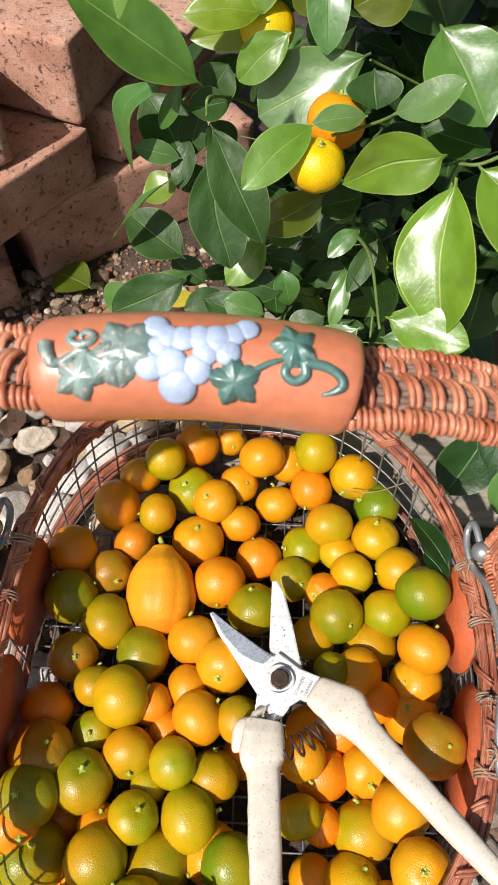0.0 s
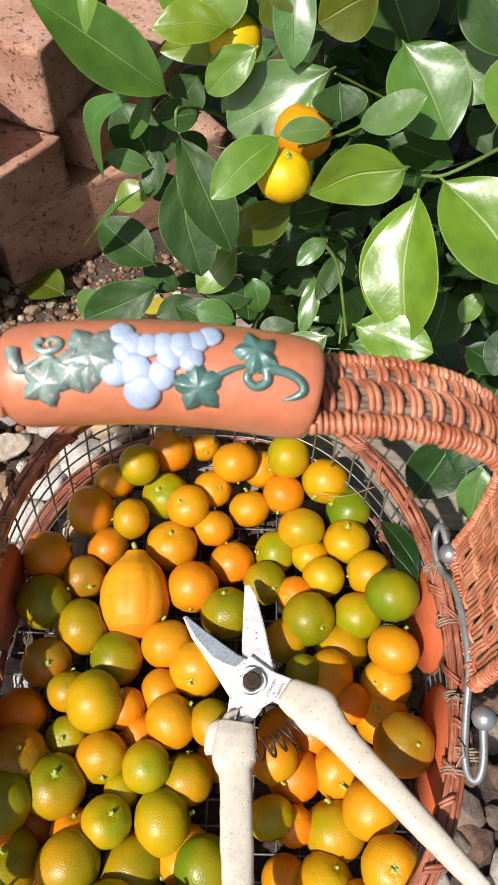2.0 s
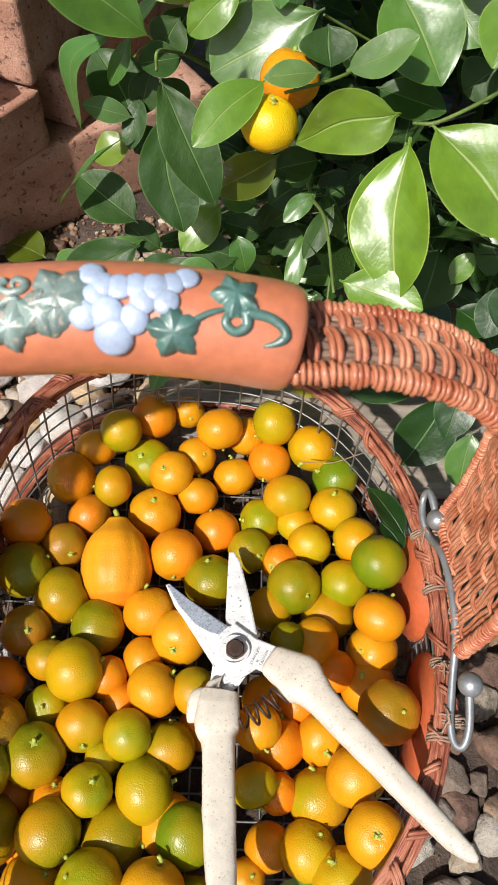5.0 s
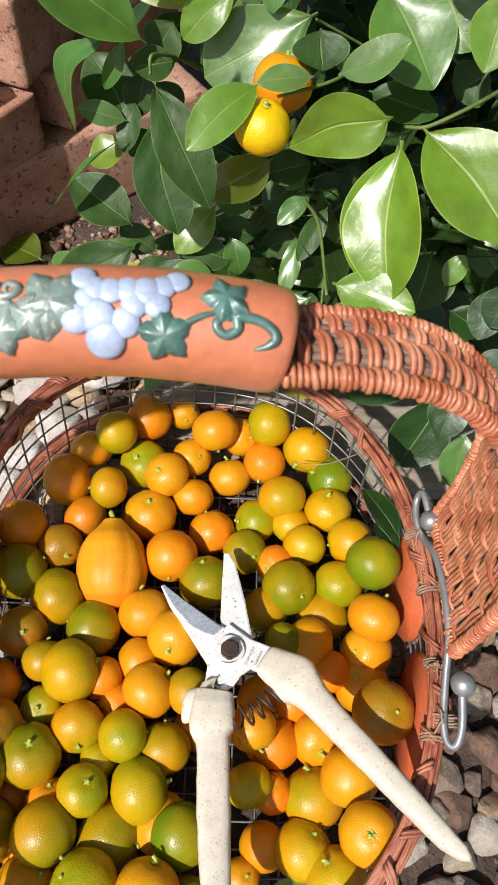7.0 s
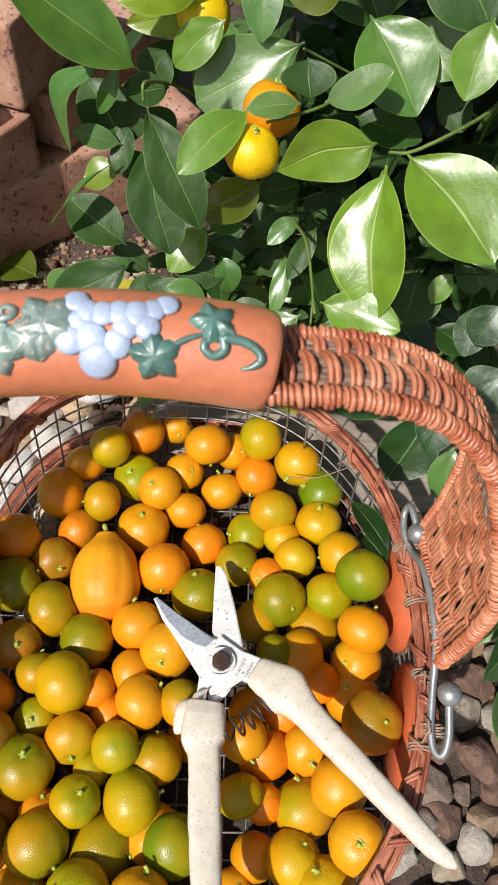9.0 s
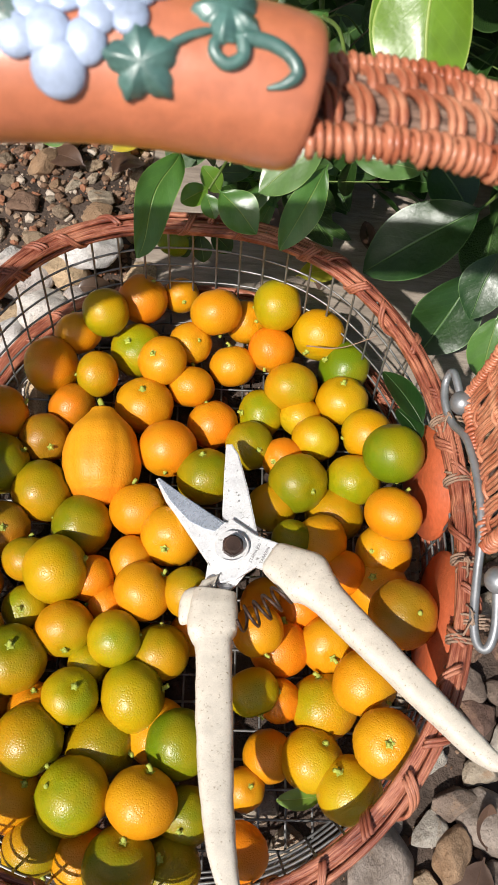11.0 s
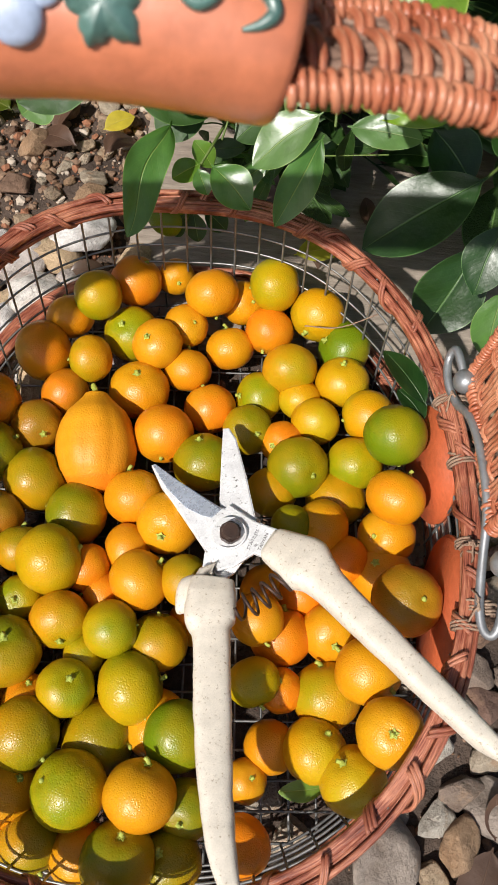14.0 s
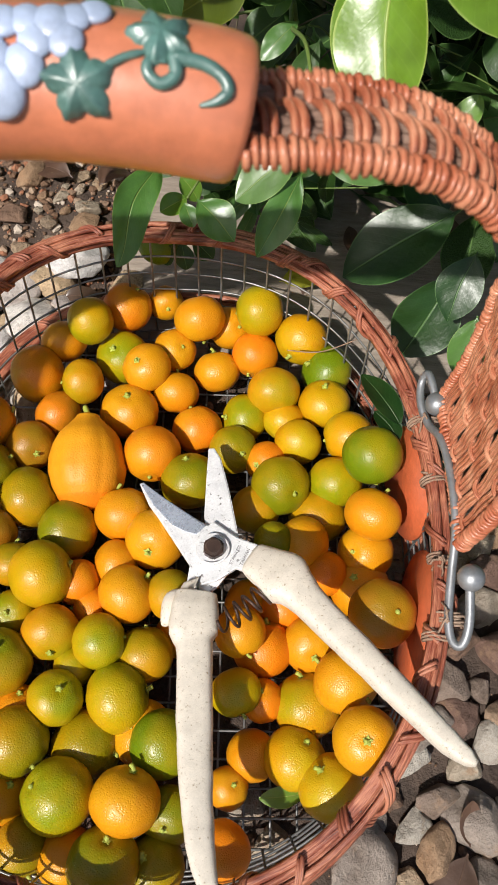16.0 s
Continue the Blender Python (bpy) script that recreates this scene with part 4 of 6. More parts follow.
fruit(0.0468, 0.0307, 0.0294, 0.0100, 'o', (-0.05, 0.30, 0.95))
fruit(0.0470, 0.0543, 0.0278, 0.0145, 'o', (0.13, 0.84, 0.52))
fruit(0.0356, 0.0581, 0.0458, 0.0118, 'a', (0.34, -0.94, 0.00))
fruit(-0.0343, 0.0716, 0.0295, 0.0105, 'o', (-0.92, -0.14, 0.38))
fruit(-0.0706, 0.0675, 0.0326, 0.0109, 'l', (0.02, -0.25, 0.97))
fruit(-0.0503, 0.0576, 0.0401, 0.0133, 'x', (0.18, -0.89, 0.42))
fruit(-0.0276, 0.0535, 0.0423, 0.0125, 'l', (0.98, 0.18, 0.05))
fruit(-0.0080, 0.0499, 0.0321, 0.0137, 'm', (0.03, 0.94, 0.34))
fruit(-0.0710, 0.0436, 0.0423, 0.0151, 'm', (0.14, 0.28, 0.95))
fruit(-0.0440, 0.0292, 0.0423, 0.0122, 'l', (0.30, 0.25, 0.92))
fruit(-0.0178, 0.0302, 0.0369, 0.0156, 'l', (0.96, 0.25, 0.10))
fruit(-0.0392, 0.0438, 0.0339, 0.0096, 'l', (0.87, 0.03, 0.49))
fruit(0.0035, 0.0753, 0.0412, 0.0120, 'm', (0.85, 0.51, 0.13))
fruit(-0.0593, 0.0115, 0.0413, 0.0150, 'm', (0.69, -0.72, 0.08))
fruit(-0.0304, 0.0111, 0.0287, 0.0159, 'm', (0.91, -0.23, 0.34))
fruit(-0.0068, 0.0166, 0.0292, 0.0143, 'a', (-0.35, 0.19, 0.92))
fruit(0.0033, 0.0114, 0.0380, 0.0145, 'g', (-0.87, -0.28, -0.41))
fruit(-0.0604, 0.0248, 0.0339, 0.0112, 'o', (0.08, 0.63, 0.77))
fruit(0.0431, 0.1234, 0.0295, 0.0127, 'm', (-0.38, -0.67, -0.64))
fruit(0.0513, 0.1025, 0.0424, 0.0097, 'g', (-0.32, -0.69, -0.65))
fruit(-0.0380, -0.0090, 0.0433, 0.0152, 'l', (-0.68, 0.26, 0.69))
fruit(-0.0098, -0.0105, 0.0477, 0.0146, 'a', (0.23, 0.88, 0.42))
fruit(-0.0170, -0.0329, 0.0433, 0.0146, 'm', (0.15, 0.71, 0.68))
fruit(0.0302, -0.0283, 0.0371, 0.0120, 'o', (-0.55, -0.66, -0.51))
fruit(0.0319, -0.0053, 0.0277, 0.0092, 'a', (0.31, 0.14, 0.94))
fruit(0.0077, -0.0158, 0.0336, 0.0122, 'm', (-0.18, -0.50, 0.85))
fruit(-0.0325, -0.0320, 0.0342, 0.0128, 'a', (-0.60, -0.64, -0.49))
fruit(-0.0525, -0.0282, 0.0357, 0.0124, 'm', (0.47, -0.88, 0.09))
fruit(0.0751, -0.0046, 0.0400, 0.0142, 'y', (-0.44, 0.53, 0.72))
fruit(-0.0651, -0.0099, 0.0343, 0.0141, 'a', (0.61, 0.40, 0.68))
fruit(-0.0962, 0.0780, 0.0340, 0.0133, 'o', (0.02, -0.79, -0.61))
fruit(-0.0926, 0.0545, 0.0427, 0.0165, 'b', (0.30, 0.24, 0.92))
fruit(-0.0940, 0.0350, 0.0498, 0.0153, 'm', (-0.18, -0.04, 0.98))
fruit(-0.0904, 0.0110, 0.0356, 0.0173, 'm', (0.17, 0.27, 0.95))
fruit(-0.0842, 0.0270, 0.0223, 0.0140, 'o', (0.48, -0.88, -0.03))
fruit(0.0019, -0.0348, 0.0327, 0.0133, 'm', (-0.30, 0.35, 0.89))
fruit(0.0572, 0.0750, 0.0251, 0.0131, 'o', (-0.67, -0.50, -0.55))
fruit(0.0392, 0.0762, 0.0241, 0.0118, 'a', (0.92, -0.25, -0.31))
fruit(0.0070, 0.0610, 0.0221, 0.0117, 'a', (-0.11, -0.75, -0.66))
fruit(-0.0987, 0.0232, 0.0456, 0.0138, 'o', (0.51, -0.51, 0.69))
fruit(-0.0670, 0.0051, 0.0194, 0.0149, 'o', (0.08, -0.58, 0.81))

# the one long, ribbed fruit
n, m = 80, 40
verts, faces = [], []
for j in range(m + 1):
    # from the blunt lower end over full flanks and sloping shoulders to the neck
    a = math.pi * j / m
    h = 0.5 - 0.5 * math.cos(a)
    zz = -0.0250 + 0.0520 * h
    prof = 0.0495 * np.interp(h, (0, 0.01, 0.05, 0.13, 0.25, 0.40, 0.55, 0.70, 0.80, 0.88, 0.94, 0.985, 1), (0, 0.09, 0.190, 0.290, 0.365, 0.397, 0.388, 0.347, 0.288, 0.200, 0.140, 0.11, 0))
    for i in range(n):
        ph = 2 * math.pi * i / n
        r = prof * (1 + 0.034 * (abs(math.cos(5 * ph + 0.5 * math.sin(ph))) ** 0.7 - 0.6) * math.sin(a) + 0.010 * math.sin(3 * ph + 5 * zz / 0.025))
        verts.append((r * math.cos(ph), r * math.sin(ph), zz))
for j in range(m):
    for i in range(n):
        k = (i + 1) % n
        faces.append((j * n + i, j * n + k, (j + 1) * n + k, (j + 1) * n + i))
long_peel = peel("peel_long", (0.72, 0.26, 0.008), (0.74, 0.29, 0.008), (0.78, 0.34, 0.010), 0.00007, 0.50)
pear = tagged(obj("lemon_shaped_fruit", [tuple(Vector(v) / 0.019) for v in verts], faces, long_peel), "long ribbed golden orange citrus with a short neck", "citrus fruit")
pear.matrix_world = Matrix.Translation((-0.0440, 0.1440, 0.0345)) @ Vector((-0.06, 0.95, 0.22)).to_track_quat("Z", "Y").to_matrix().to_4x4() @ Matrix.Diagonal((0.019, 0.019, 0.019, 1))
s = new("stem", STEMS[2])
s.parent = pear
s.matrix_basis = Matrix.Translation((0, 0, 1.30)) @ Matrix.Diagonal((1.1, 1.1, 1.5, 1))


# ---- secateurs ----
secateurs = empty("secateurs", (0.0227, 0.0892, 0.0625), label="worn steel garden secateurs with cream handles, lying open", category="secateurs")
sec_inverse = Matrix.Translation((-0.0227, -0.0892, -0.0625))


def on_secateurs(ob):
    ob.parent = secateurs
    ob.matrix_parent_inverse = sec_inverse
    return ob


def sec_z(x, y):
    """The plane in which the secateurs lie: the handles rise over the rim."""
    return 0.0625 - 0.150 * (y - 0.0892) + 0.30 * (x - 0.0227)


def plate(name, outline, low, high, mat, label="", bevel=0.0006):
    bm = bmesh.new()
    vs = [bm.verts.new((x, y, sec_z(x, y) + low)) for x, y in outline]
    face = bm.faces.new(vs)
    if face.normal.z < 0:
        face.normal_flip()
    ext = bmesh.ops.extrude_face_region(bm, geom=[face])
    for v in ext["geom"]:
        if isinstance(v, bmesh.types.BMVert):
            v.co.z += high - low
    bmesh.ops.recalc_face_normals(bm, faces=bm.faces[:])
    bmesh.ops.bevel(bm, geom=[e for e in bm.edges if abs(e.verts[0].co.z - sec_z(e.verts[0].co.x, e.verts[0].co.y) - high) < 1e-5 and abs(e.verts[1].co.z - sec_z(e.verts[1].co.x, e.verts[1].co.y) - high) < 1e-5], offset=bevel, segments=2, affect="EDGES")
    return on_secateurs(part(name, bm, mat, None, label, smooth=False))


# moving blade, its tang and the hook blade under it
plate("cutting_blade", [(-0.0148, 0.1288), (-0.0130, 0.1294), (-0.0016, 0.1195), (0.0111, 0.1094), (0.0189, 0.1035), (0.0201, 0.1031), (0.0222, 0.1051), (0.0330, 0.0962), (0.0430, 0.0914), (0.0358, 0.0799), (0.0331, 0.0812), (0.0245, 0.0759), (0.0175, 0.0743), (0.0140, 0.0813), (0.0096, 0.0881), (0.0004, 0.1025), (-0.0093, 0.1169)], -0.0012, 0.0016, STEEL, "worn stainless steel blade")
plate("blade_bevel", [(-0.0142, 0.1284), (-0.0128, 0.1288), (-0.0016, 0.1190), (0.0111, 0.1088), (0.0186, 0.1026), (0.0146, 0.0988), (0.0098, 0.1005), (0.0028, 0.1048), (-0.0066, 0.1157)], 0.0016, 0.0020, EDGE, "bright ground cutting edge", 0.0002)
plate("counter_blade", [(0.0184, 0.1472), (0.0213, 0.1471), (0.0248, 0.1405), (0.0295, 0.1207), (0.0340, 0.0970), (0.0331, 0.0853), (0.0253, 0.0743), (0.0210, 0.0710), (0.0108, 0.0730), (0.0122, 0.0855), (0.0191, 0.0979), (0.0177, 0.1100), (0.0180, 0.1311)], -0.0046, -0.0016, STEEL, "worn stainless steel counter blade")
bm = bmesh.new()
bmesh.ops.create_cone(bm, cap_ends=True, segments=28, radius1=0.0080, radius2=0.0076, depth=0.0016)
for v in bm.verts:
    v.co += Vector((0.0227, 0.0902, sec_z(0.0227, 0.0902) + 0.0024))
on_secateurs(part("washer", bm, STEEL, smooth=False))
ring = np.array([(0.0227 + 0.0067 * math.cos(u), 0.0902 + 0.0067 * math.sin(u), sec_z(0.0227 + 0.0067 * math.cos(u), 0.0902 + 0.0067 * math.sin(u)) + 0.0034) for u in np.linspace(0, 2 * math.pi, 40, endpoint=False)])
on_secateurs(tubes("lock_ring", [(ring, 0.0005, 6, True)], STEEL, None, "thin bright ring"))
bm = bmesh.new()
bmesh.ops.create_cone(bm, cap_ends=True, segments=6, radius1=0.0052, radius2=0.0050, depth=0.0042)
bmesh.ops.bevel(bm, geom=bm.edges[:], offset=0.0006, segments=2, affect="EDGES")
top = bmesh.ops.create_cone(bm, cap_ends=True, segments=20, radius1=0.0040, radius2=0.0032, depth=0.0018)
for v in top["verts"]:
    v.co.z += 0.0028
for v in bm.verts:
    v.co += Vector((0.0227, 0.0902, sec_z(0.0227, 0.0902) + 0.0052))
on_secateurs(part("pivot_bolt", bm, RUST, None, "dark brown hexagonal pivot bolt", smooth=False))


def handle(name, line, widths, thick):
    """A cast handle: a flattened round bar swept along its line with changing width."""
    knots = np.array([(x, y, sec_z(x, y)) for x, y in line])
    p = smooth_line([tuple(q) for q in knots], 90)
    reach = np.r_[0, np.cumsum(np.linalg.norm(np.diff(knots, axis=0), axis=1))]
    gone = np.r_[0, np.cumsum(np.linalg.norm(np.diff(p, axis=0), axis=1))]
    gone *= reach[-1] / gone[-1]
    w = np.interp(gone, reach, widths)
    h = np.interp(gone, reach, thick)
    _, t = frames(p)
    side = np.cross(t, (0, 0, 1.0))
    side /= np.linalg.norm(side, axis=1)[:, None]
    up = np.cross(side, t)
    n = 18
    verts, faces = [], []
    for i in range(len(p)):
        for k in range(n):
            a = 2 * math.pi * k / n
            c, s = math.cos(a), math.sin(a)
            c = math.copysign(abs(c) ** 0.52, c)
            s = math.copysign(abs(s) ** 0.60, s)
            q = p[i] + side[i] * (c * w[i]) + up[i] * (s * h[i])
            g = noise.noise(Vector(q) * 160) * 0.0004
            verts.append(tuple(q + up[i] * g + side[i] * g))
    for i in range(len(p) - 1):
        for k in range(n):
            m = (k + 1) % n
            faces.append((i * n + k, i * n + m, (i + 1) * n + m, (i + 1) * n + k))
    faces += [tuple(range(n - 1, -1, -1)), tuple((len(p) - 1) * n + k for k in range(n))]
    return on_secateurs(obj(name, verts, faces, GRIP, None, "worn cream painted handle"))


handle("handle", [(0.0392, 0.0857), (0.0404, 0.0849), (0.0470, 0.0803), (0.0522, 0.0764), (0.0550, 0.0742), (0.0582, 0.0708), (0.0624, 0.0655), (0.0700, 0.0560), (0.0816, 0.0425), (0.0976, 0.0234), (0.1091, 0.0099), (0.1146, 0.0049), (0.1172, 0.0030)], [0.0060, 0.0076, 0.0094, 0.0113, 0.0113, 0.0089, 0.0072, 0.0066, 0.0060, 0.0050, 0.0041, 0.0029, 0.0010], [0.0030, 0.0048, 0.0064, 0.0072, 0.0072, 0.0066, 0.0062, 0.0060, 0.0058, 0.0056, 0.0052, 0.0044, 0.0020])
handle("handle", [(0.0162, 0.0712), (0.0160, 0.0704), (0.0156, 0.0640), (0.0154, 0.0572), (0.0154, 0.0530), (0.0158, 0.0488), (0.0164, 0.0415), (0.0175, 0.0200), (0.0186, 0.0008), (0.0203, -0.0153), (0.0226, -0.0286), (0.0247, -0.0358), (0.0269, -0.0454)], [0.0068, 0.0090, 0.0101, 0.0108, 0.0102, 0.0078, 0.0074, 0.0073, 0.0067, 0.0058, 0.0048, 0.0038, 0.0024], [0.0034, 0.0052, 0.0068, 0.0070, 0.0068, 0.0061, 0.0058, 0.0056, 0.0056, 0.0055, 0.0052, 0.0046, 0.0020])
# catch knob on the handle's shoulder
bm = bmesh.new()
bmesh.ops.create_uvsphere(bm, u_segments=16, v_segments=10, radius=1.0)
for v in bm.verts:
    v.co = Vector((math.copysign(abs(v.co.x) ** 0.7, v.co.x) * 0.0046, math.copysign(abs(v.co.y) ** 0.7, v.co.y) * 0.0078 + 0.35 * v.co.x * 0.0078, v.co.z * 0.0042)) + Vector((0.0052, 0.0650, sec_z(0.0052, 0.0650)))
on_secateurs(part("catch", bm, GRIP, None, "cream painted catch"))
spring_line = smooth_line([(x, y, sec_z(x, y) - 0.001) for x, y in ((0.0262, 0.0585), (0.0305, 0.0595), (0.0370, 0.0630), (0.0450, 0.0695))], 30)
v, f, u = coil(spring_line, 0.0050, 0.00070, 0.0052, 7, 18, 0.0)
on_secateurs(obj("spring", v, f, RUST, None, "thin dark coil spring", u))


def etched(text, x, y, size, turn):
    c = bpy.data.curves.new("lettering", "FONT")
    tilt = Matrix((Vector((1, 0, 0.30)).normalized(), Vector((-0.30, 0.150, 1)).normalized().cross(Vector((1, 0, 0.30)).normalized()), Vector((-0.30, 0.150, 1)).normalized())).transposed().to_4x4()
    c.body, c.size, c.extrude, c.align_x = text, size, 0.00004, "CENTER"
    o = new("lettering", c)
    o.matrix_world = Matrix.Translation((x, y, sec_z(x, y) + 0.00168)) @ tilt @ pose(0, 0, 0, 0, 0, turn)
    me = bpy.data.meshes.new_from_object(o)
    bpy.data.objects.remove(o)
    me.materials.append(INK)
    e = new("lettering", me)
    e.matrix_world = Matrix.Translation((x, y, sec_z(x, y) + 0.00168)) @ tilt @ pose(0, 0, 0, 0, 0, turn)
    return on_secateurs(e)


etched("STAINLESS", 0.0330, 0.0872, 0.0021, 66)
etched("TAIWAN", 0.0372, 0.0858, 0.0021, 66)


# ---- citrus bush ----
bush = tagged(new("citrus_bush"), "leafy citrus bush with glossy green leaves and a few fruit", "bush")


def leaf_data(length, width, curl, fold, seed, sweep=None, point=None, wide=0.5):
    """A pointed oval blade along +y with its upper side to +z, arched and folded along the midrib."""
    rng = random.Random(seed)
    n, m = 20, 11
    verts, faces, uvs = [], [], []
    twist = rng.uniform(-0.35, 0.35)
    blunt = point or rng.uniform(0.72, 0.95)
    ripple = rng.uniform(0.010, 0.030)
    bow = rng.uniform(-0.10, 0.16) if sweep is None else sweep
    bulge = rng.uniform(0.008, 0.02)
    ph = rng.uniform(0, 6)
    for j in range(n):
        t = j / (n - 1)
        # a short stalk, then an oval blade
        u = max(0.0, (t - 0.05) / 0.95) ** (math.log(0.5) / math.log(wide))
        w = width / 2 * (4 * u * (1 - u)) ** blunt * (0.97 + 0.10 * (u - 0.5)) + 0.0004
        drop = -curl * length * (t * t - 0.55 * t) * 1.6
        for i in range(m):
            s = 2 * i / (m - 1) - 1
            x = s * w
            z = drop + fold * abs(s) ** 1.2 * w + ripple * length * math.sin(t * 9 + ph + 2.2 * s) * abs(s) * 0.6 + twist * x * t * 0.8 + bulge * length * math.sin(t * 14 - 3 * abs(s) + ph) * abs(s) * (1 - abs(s)) * 2
            verts.append((x + bow * length * 0.5 * math.sin(math.pi * t) ** 2 * 0.5, t * length, z))
            uvs.append((t, 0.5 + 0.5 * s))
    for j in range(n - 1):
        for i in range(m - 1):
            faces.append((j * m + i, j * m + i + 1, (j + 1) * m + i + 1, (j + 1) * m + i))
    return verts, faces, uvs


LEAF_COUNT = [0]


def leaf(base, tip, width, normal, tone, curl, parent=bush, name="leaf", sweep=None, point=None, wide=0.5, fold=0.16):
    """A leaf from its base to its tip; normal: the way its upper side looks; sweep: how far it bends sideways; point: below 1 blunt, above 1 tapered; wide: how far along it is broadest; fold: how steeply its halves rise from the midrib."""
    LEAF_COUNT[0] += 1
    b, t = Vector(base), Vector(tip)
    y = (t - b).normalized()
    z = Vector(normal)
    z = (z - y * z.dot(y)).normalized()
    v, f, u = leaf_data((t - b).length, width, curl, fold, LEAF_COUNT[0], sweep, point, wide)
    ob = obj(name, v, f, LEAF[tone], parent, uvs=u)
    ob.matrix_world = Matrix.Translation(b) @ Matrix((y.cross(z), y, z)).transposed().to_4x4()
    return ob


# near sprays; the 'dark' and 'deep' tones include shade put into the green
leaf((-0.0260, 0.2985, 0.2434), (-0.0766, 0.2876, 0.2889), 0.0300, (0.58, -0.65, 0.49), 'mid', 0.10)
leaf((-0.0100, 0.3240, 0.2974), (-0.0176, 0.3024, 0.2671), 0.0390, (-0.03, -0.80, 0.60), 'light', 0.10, point=0.9)
leaf((-0.0360, 0.2314, 0.3284), (-0.0434, 0.2129, 0.3170), 0.0073, (-0.34, -0.50, 0.80), 'light', 0.30)
leaf((-0.0432, 0.3001, 0.2451), (-0.0691, 0.2857, 0.2116), 0.0160, (-0.50, -0.52, 0.69), 'mid', 0.45, sweep=0.85)
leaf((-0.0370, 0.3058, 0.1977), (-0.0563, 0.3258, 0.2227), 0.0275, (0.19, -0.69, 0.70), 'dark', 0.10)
leaf((-0.0381, 0.3032, 0.2030), (-0.0598, 0.2991, 0.2116), 0.0110, (0.14, -0.65, 0.75), 'pale', 0.10)
leaf((-0.0362, 0.3061, 0.2400), (-0.0477, 0.3003, 0.2197), 0.0082, (-0.26, -0.92, 0.30), 'mid', 0.20)
leaf((0.0455, 0.3040, 0.2584), (-0.0020, 0.2950, 0.2328), 0.0365, (-0.20, -0.80, 0.57), 'sheen', 0.12, point=0.72, wide=0.60, fold=0.20)
leaf((0.0220, 0.2660, 0.2492), (-0.0056, 0.2406, 0.2370), 0.0183, (0.00, -0.58, 0.82), 'light', 0.12)
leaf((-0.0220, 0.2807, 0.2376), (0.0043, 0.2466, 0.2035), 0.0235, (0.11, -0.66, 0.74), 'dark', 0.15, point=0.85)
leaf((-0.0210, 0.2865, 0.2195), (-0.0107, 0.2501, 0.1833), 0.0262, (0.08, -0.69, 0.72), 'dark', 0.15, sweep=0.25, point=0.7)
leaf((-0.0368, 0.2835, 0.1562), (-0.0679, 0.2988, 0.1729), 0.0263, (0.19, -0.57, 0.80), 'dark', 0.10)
leaf((-0.0395, 0.2941, 0.1996), (-0.0757, 0.2741, 0.1783), 0.0122, (-0.58, 0.23, 0.78), 'mid', 0.15)
leaf((-0.0413, 0.3173, 0.1805), (-0.0619, 0.3122, 0.1713), 0.0171, (-0.17, -0.65, 0.74), 'lime', 0.10)
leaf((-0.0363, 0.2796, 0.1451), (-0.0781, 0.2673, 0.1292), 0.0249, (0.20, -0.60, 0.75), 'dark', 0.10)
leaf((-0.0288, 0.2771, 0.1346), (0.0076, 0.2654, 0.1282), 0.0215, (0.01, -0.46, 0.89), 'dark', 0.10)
leaf((0.0060, 0.2866, 0.1701), (-0.0142, 0.2713, 0.1509), 0.0196, (-0.21, -0.65, 0.73), 'light', 0.06)
leaf((0.0137, 0.2838, 0.1526), (0.0207, 0.2703, 0.1395), 0.0140, (0.08, -0.67, 0.74), 'mid', 0.50)
leaf((0.0310, 0.2720, 0.2110), (0.0010, 0.2620, 0.1940), 0.0230, (0.25, -0.90, 0.30), 'olive', 0.18, point=1.0, wide=0.45)
leaf((0.0464, 0.2932, 0.2579), (0.0484, 0.2809, 0.2480), 0.0240, (-0.08, -0.63, 0.77), 'dark', 0.15)
leaf((0.0432, 0.2669, 0.2532), (0.0212, 0.2606, 0.2536), 0.0108, (-0.04, -0.66, 0.75), 'pale', 0.10)
leaf((0.0516, 0.2584, 0.2597), (0.0742, 0.2532, 0.2773), 0.0140, (-0.30, -0.73, 0.62), 'sheen', 0.05)
leaf((0.0735, 0.2460, 0.2520), (0.0345, 0.2520, 0.2300), 0.0260, (-0.10, -0.93, 0.35), 'light', 0.15, sweep=0.30, point=1.0, wide=0.36, fold=0.25)
leaf((0.0690, 0.2930, 0.2770), (0.0905, 0.2615, 0.2560), 0.0340, (-0.12, -0.72, 0.66), 'mid', 0.14, point=0.80, wide=0.48, fold=0.22)
leaf((0.0874, 0.2953, 0.2759), (0.1059, 0.2761, 0.2629), 0.0248, (-0.34, -0.73, 0.59), 'sheen', 0.06)
leaf((0.0704, 0.2874, 0.2361), (0.0992, 0.2739, 0.2365), 0.0174, (-0.26, -0.54, 0.80), 'dark', 0.10)
leaf((0.0781, 0.2410, 0.2456), (0.0756, 0.1938, 0.2050), 0.0325, (-0.60, -0.53, 0.66), 'gloss', 0.12, point=0.95, wide=0.52, fold=0.30)
leaf((0.0778, 0.2432, 0.2416), (0.0663, 0.2086, 0.2051), 0.027, (-0.05, -0.75, 0.66), 'gloss', 0.10, point=0.90)
leaf((0.0564, 0.2071, 0.2013), (0.0884, 0.1901, 0.2049), 0.0210, (-0.37, -0.55, 0.75), 'gloss', 0.06)
leaf((0.0850, 0.2420, 0.2510), (0.1194, 0.2002, 0.2366), 0.0385, (-0.02, -0.56, 0.78), 'light', 0.10, point=0.90, fold=0.22)
leaf((0.0257, 0.3248, 0.2915), (0.0267, 0.2971, 0.2617), 0.0179, (-0.03, -0.73, 0.68), 'mid', 0.15)
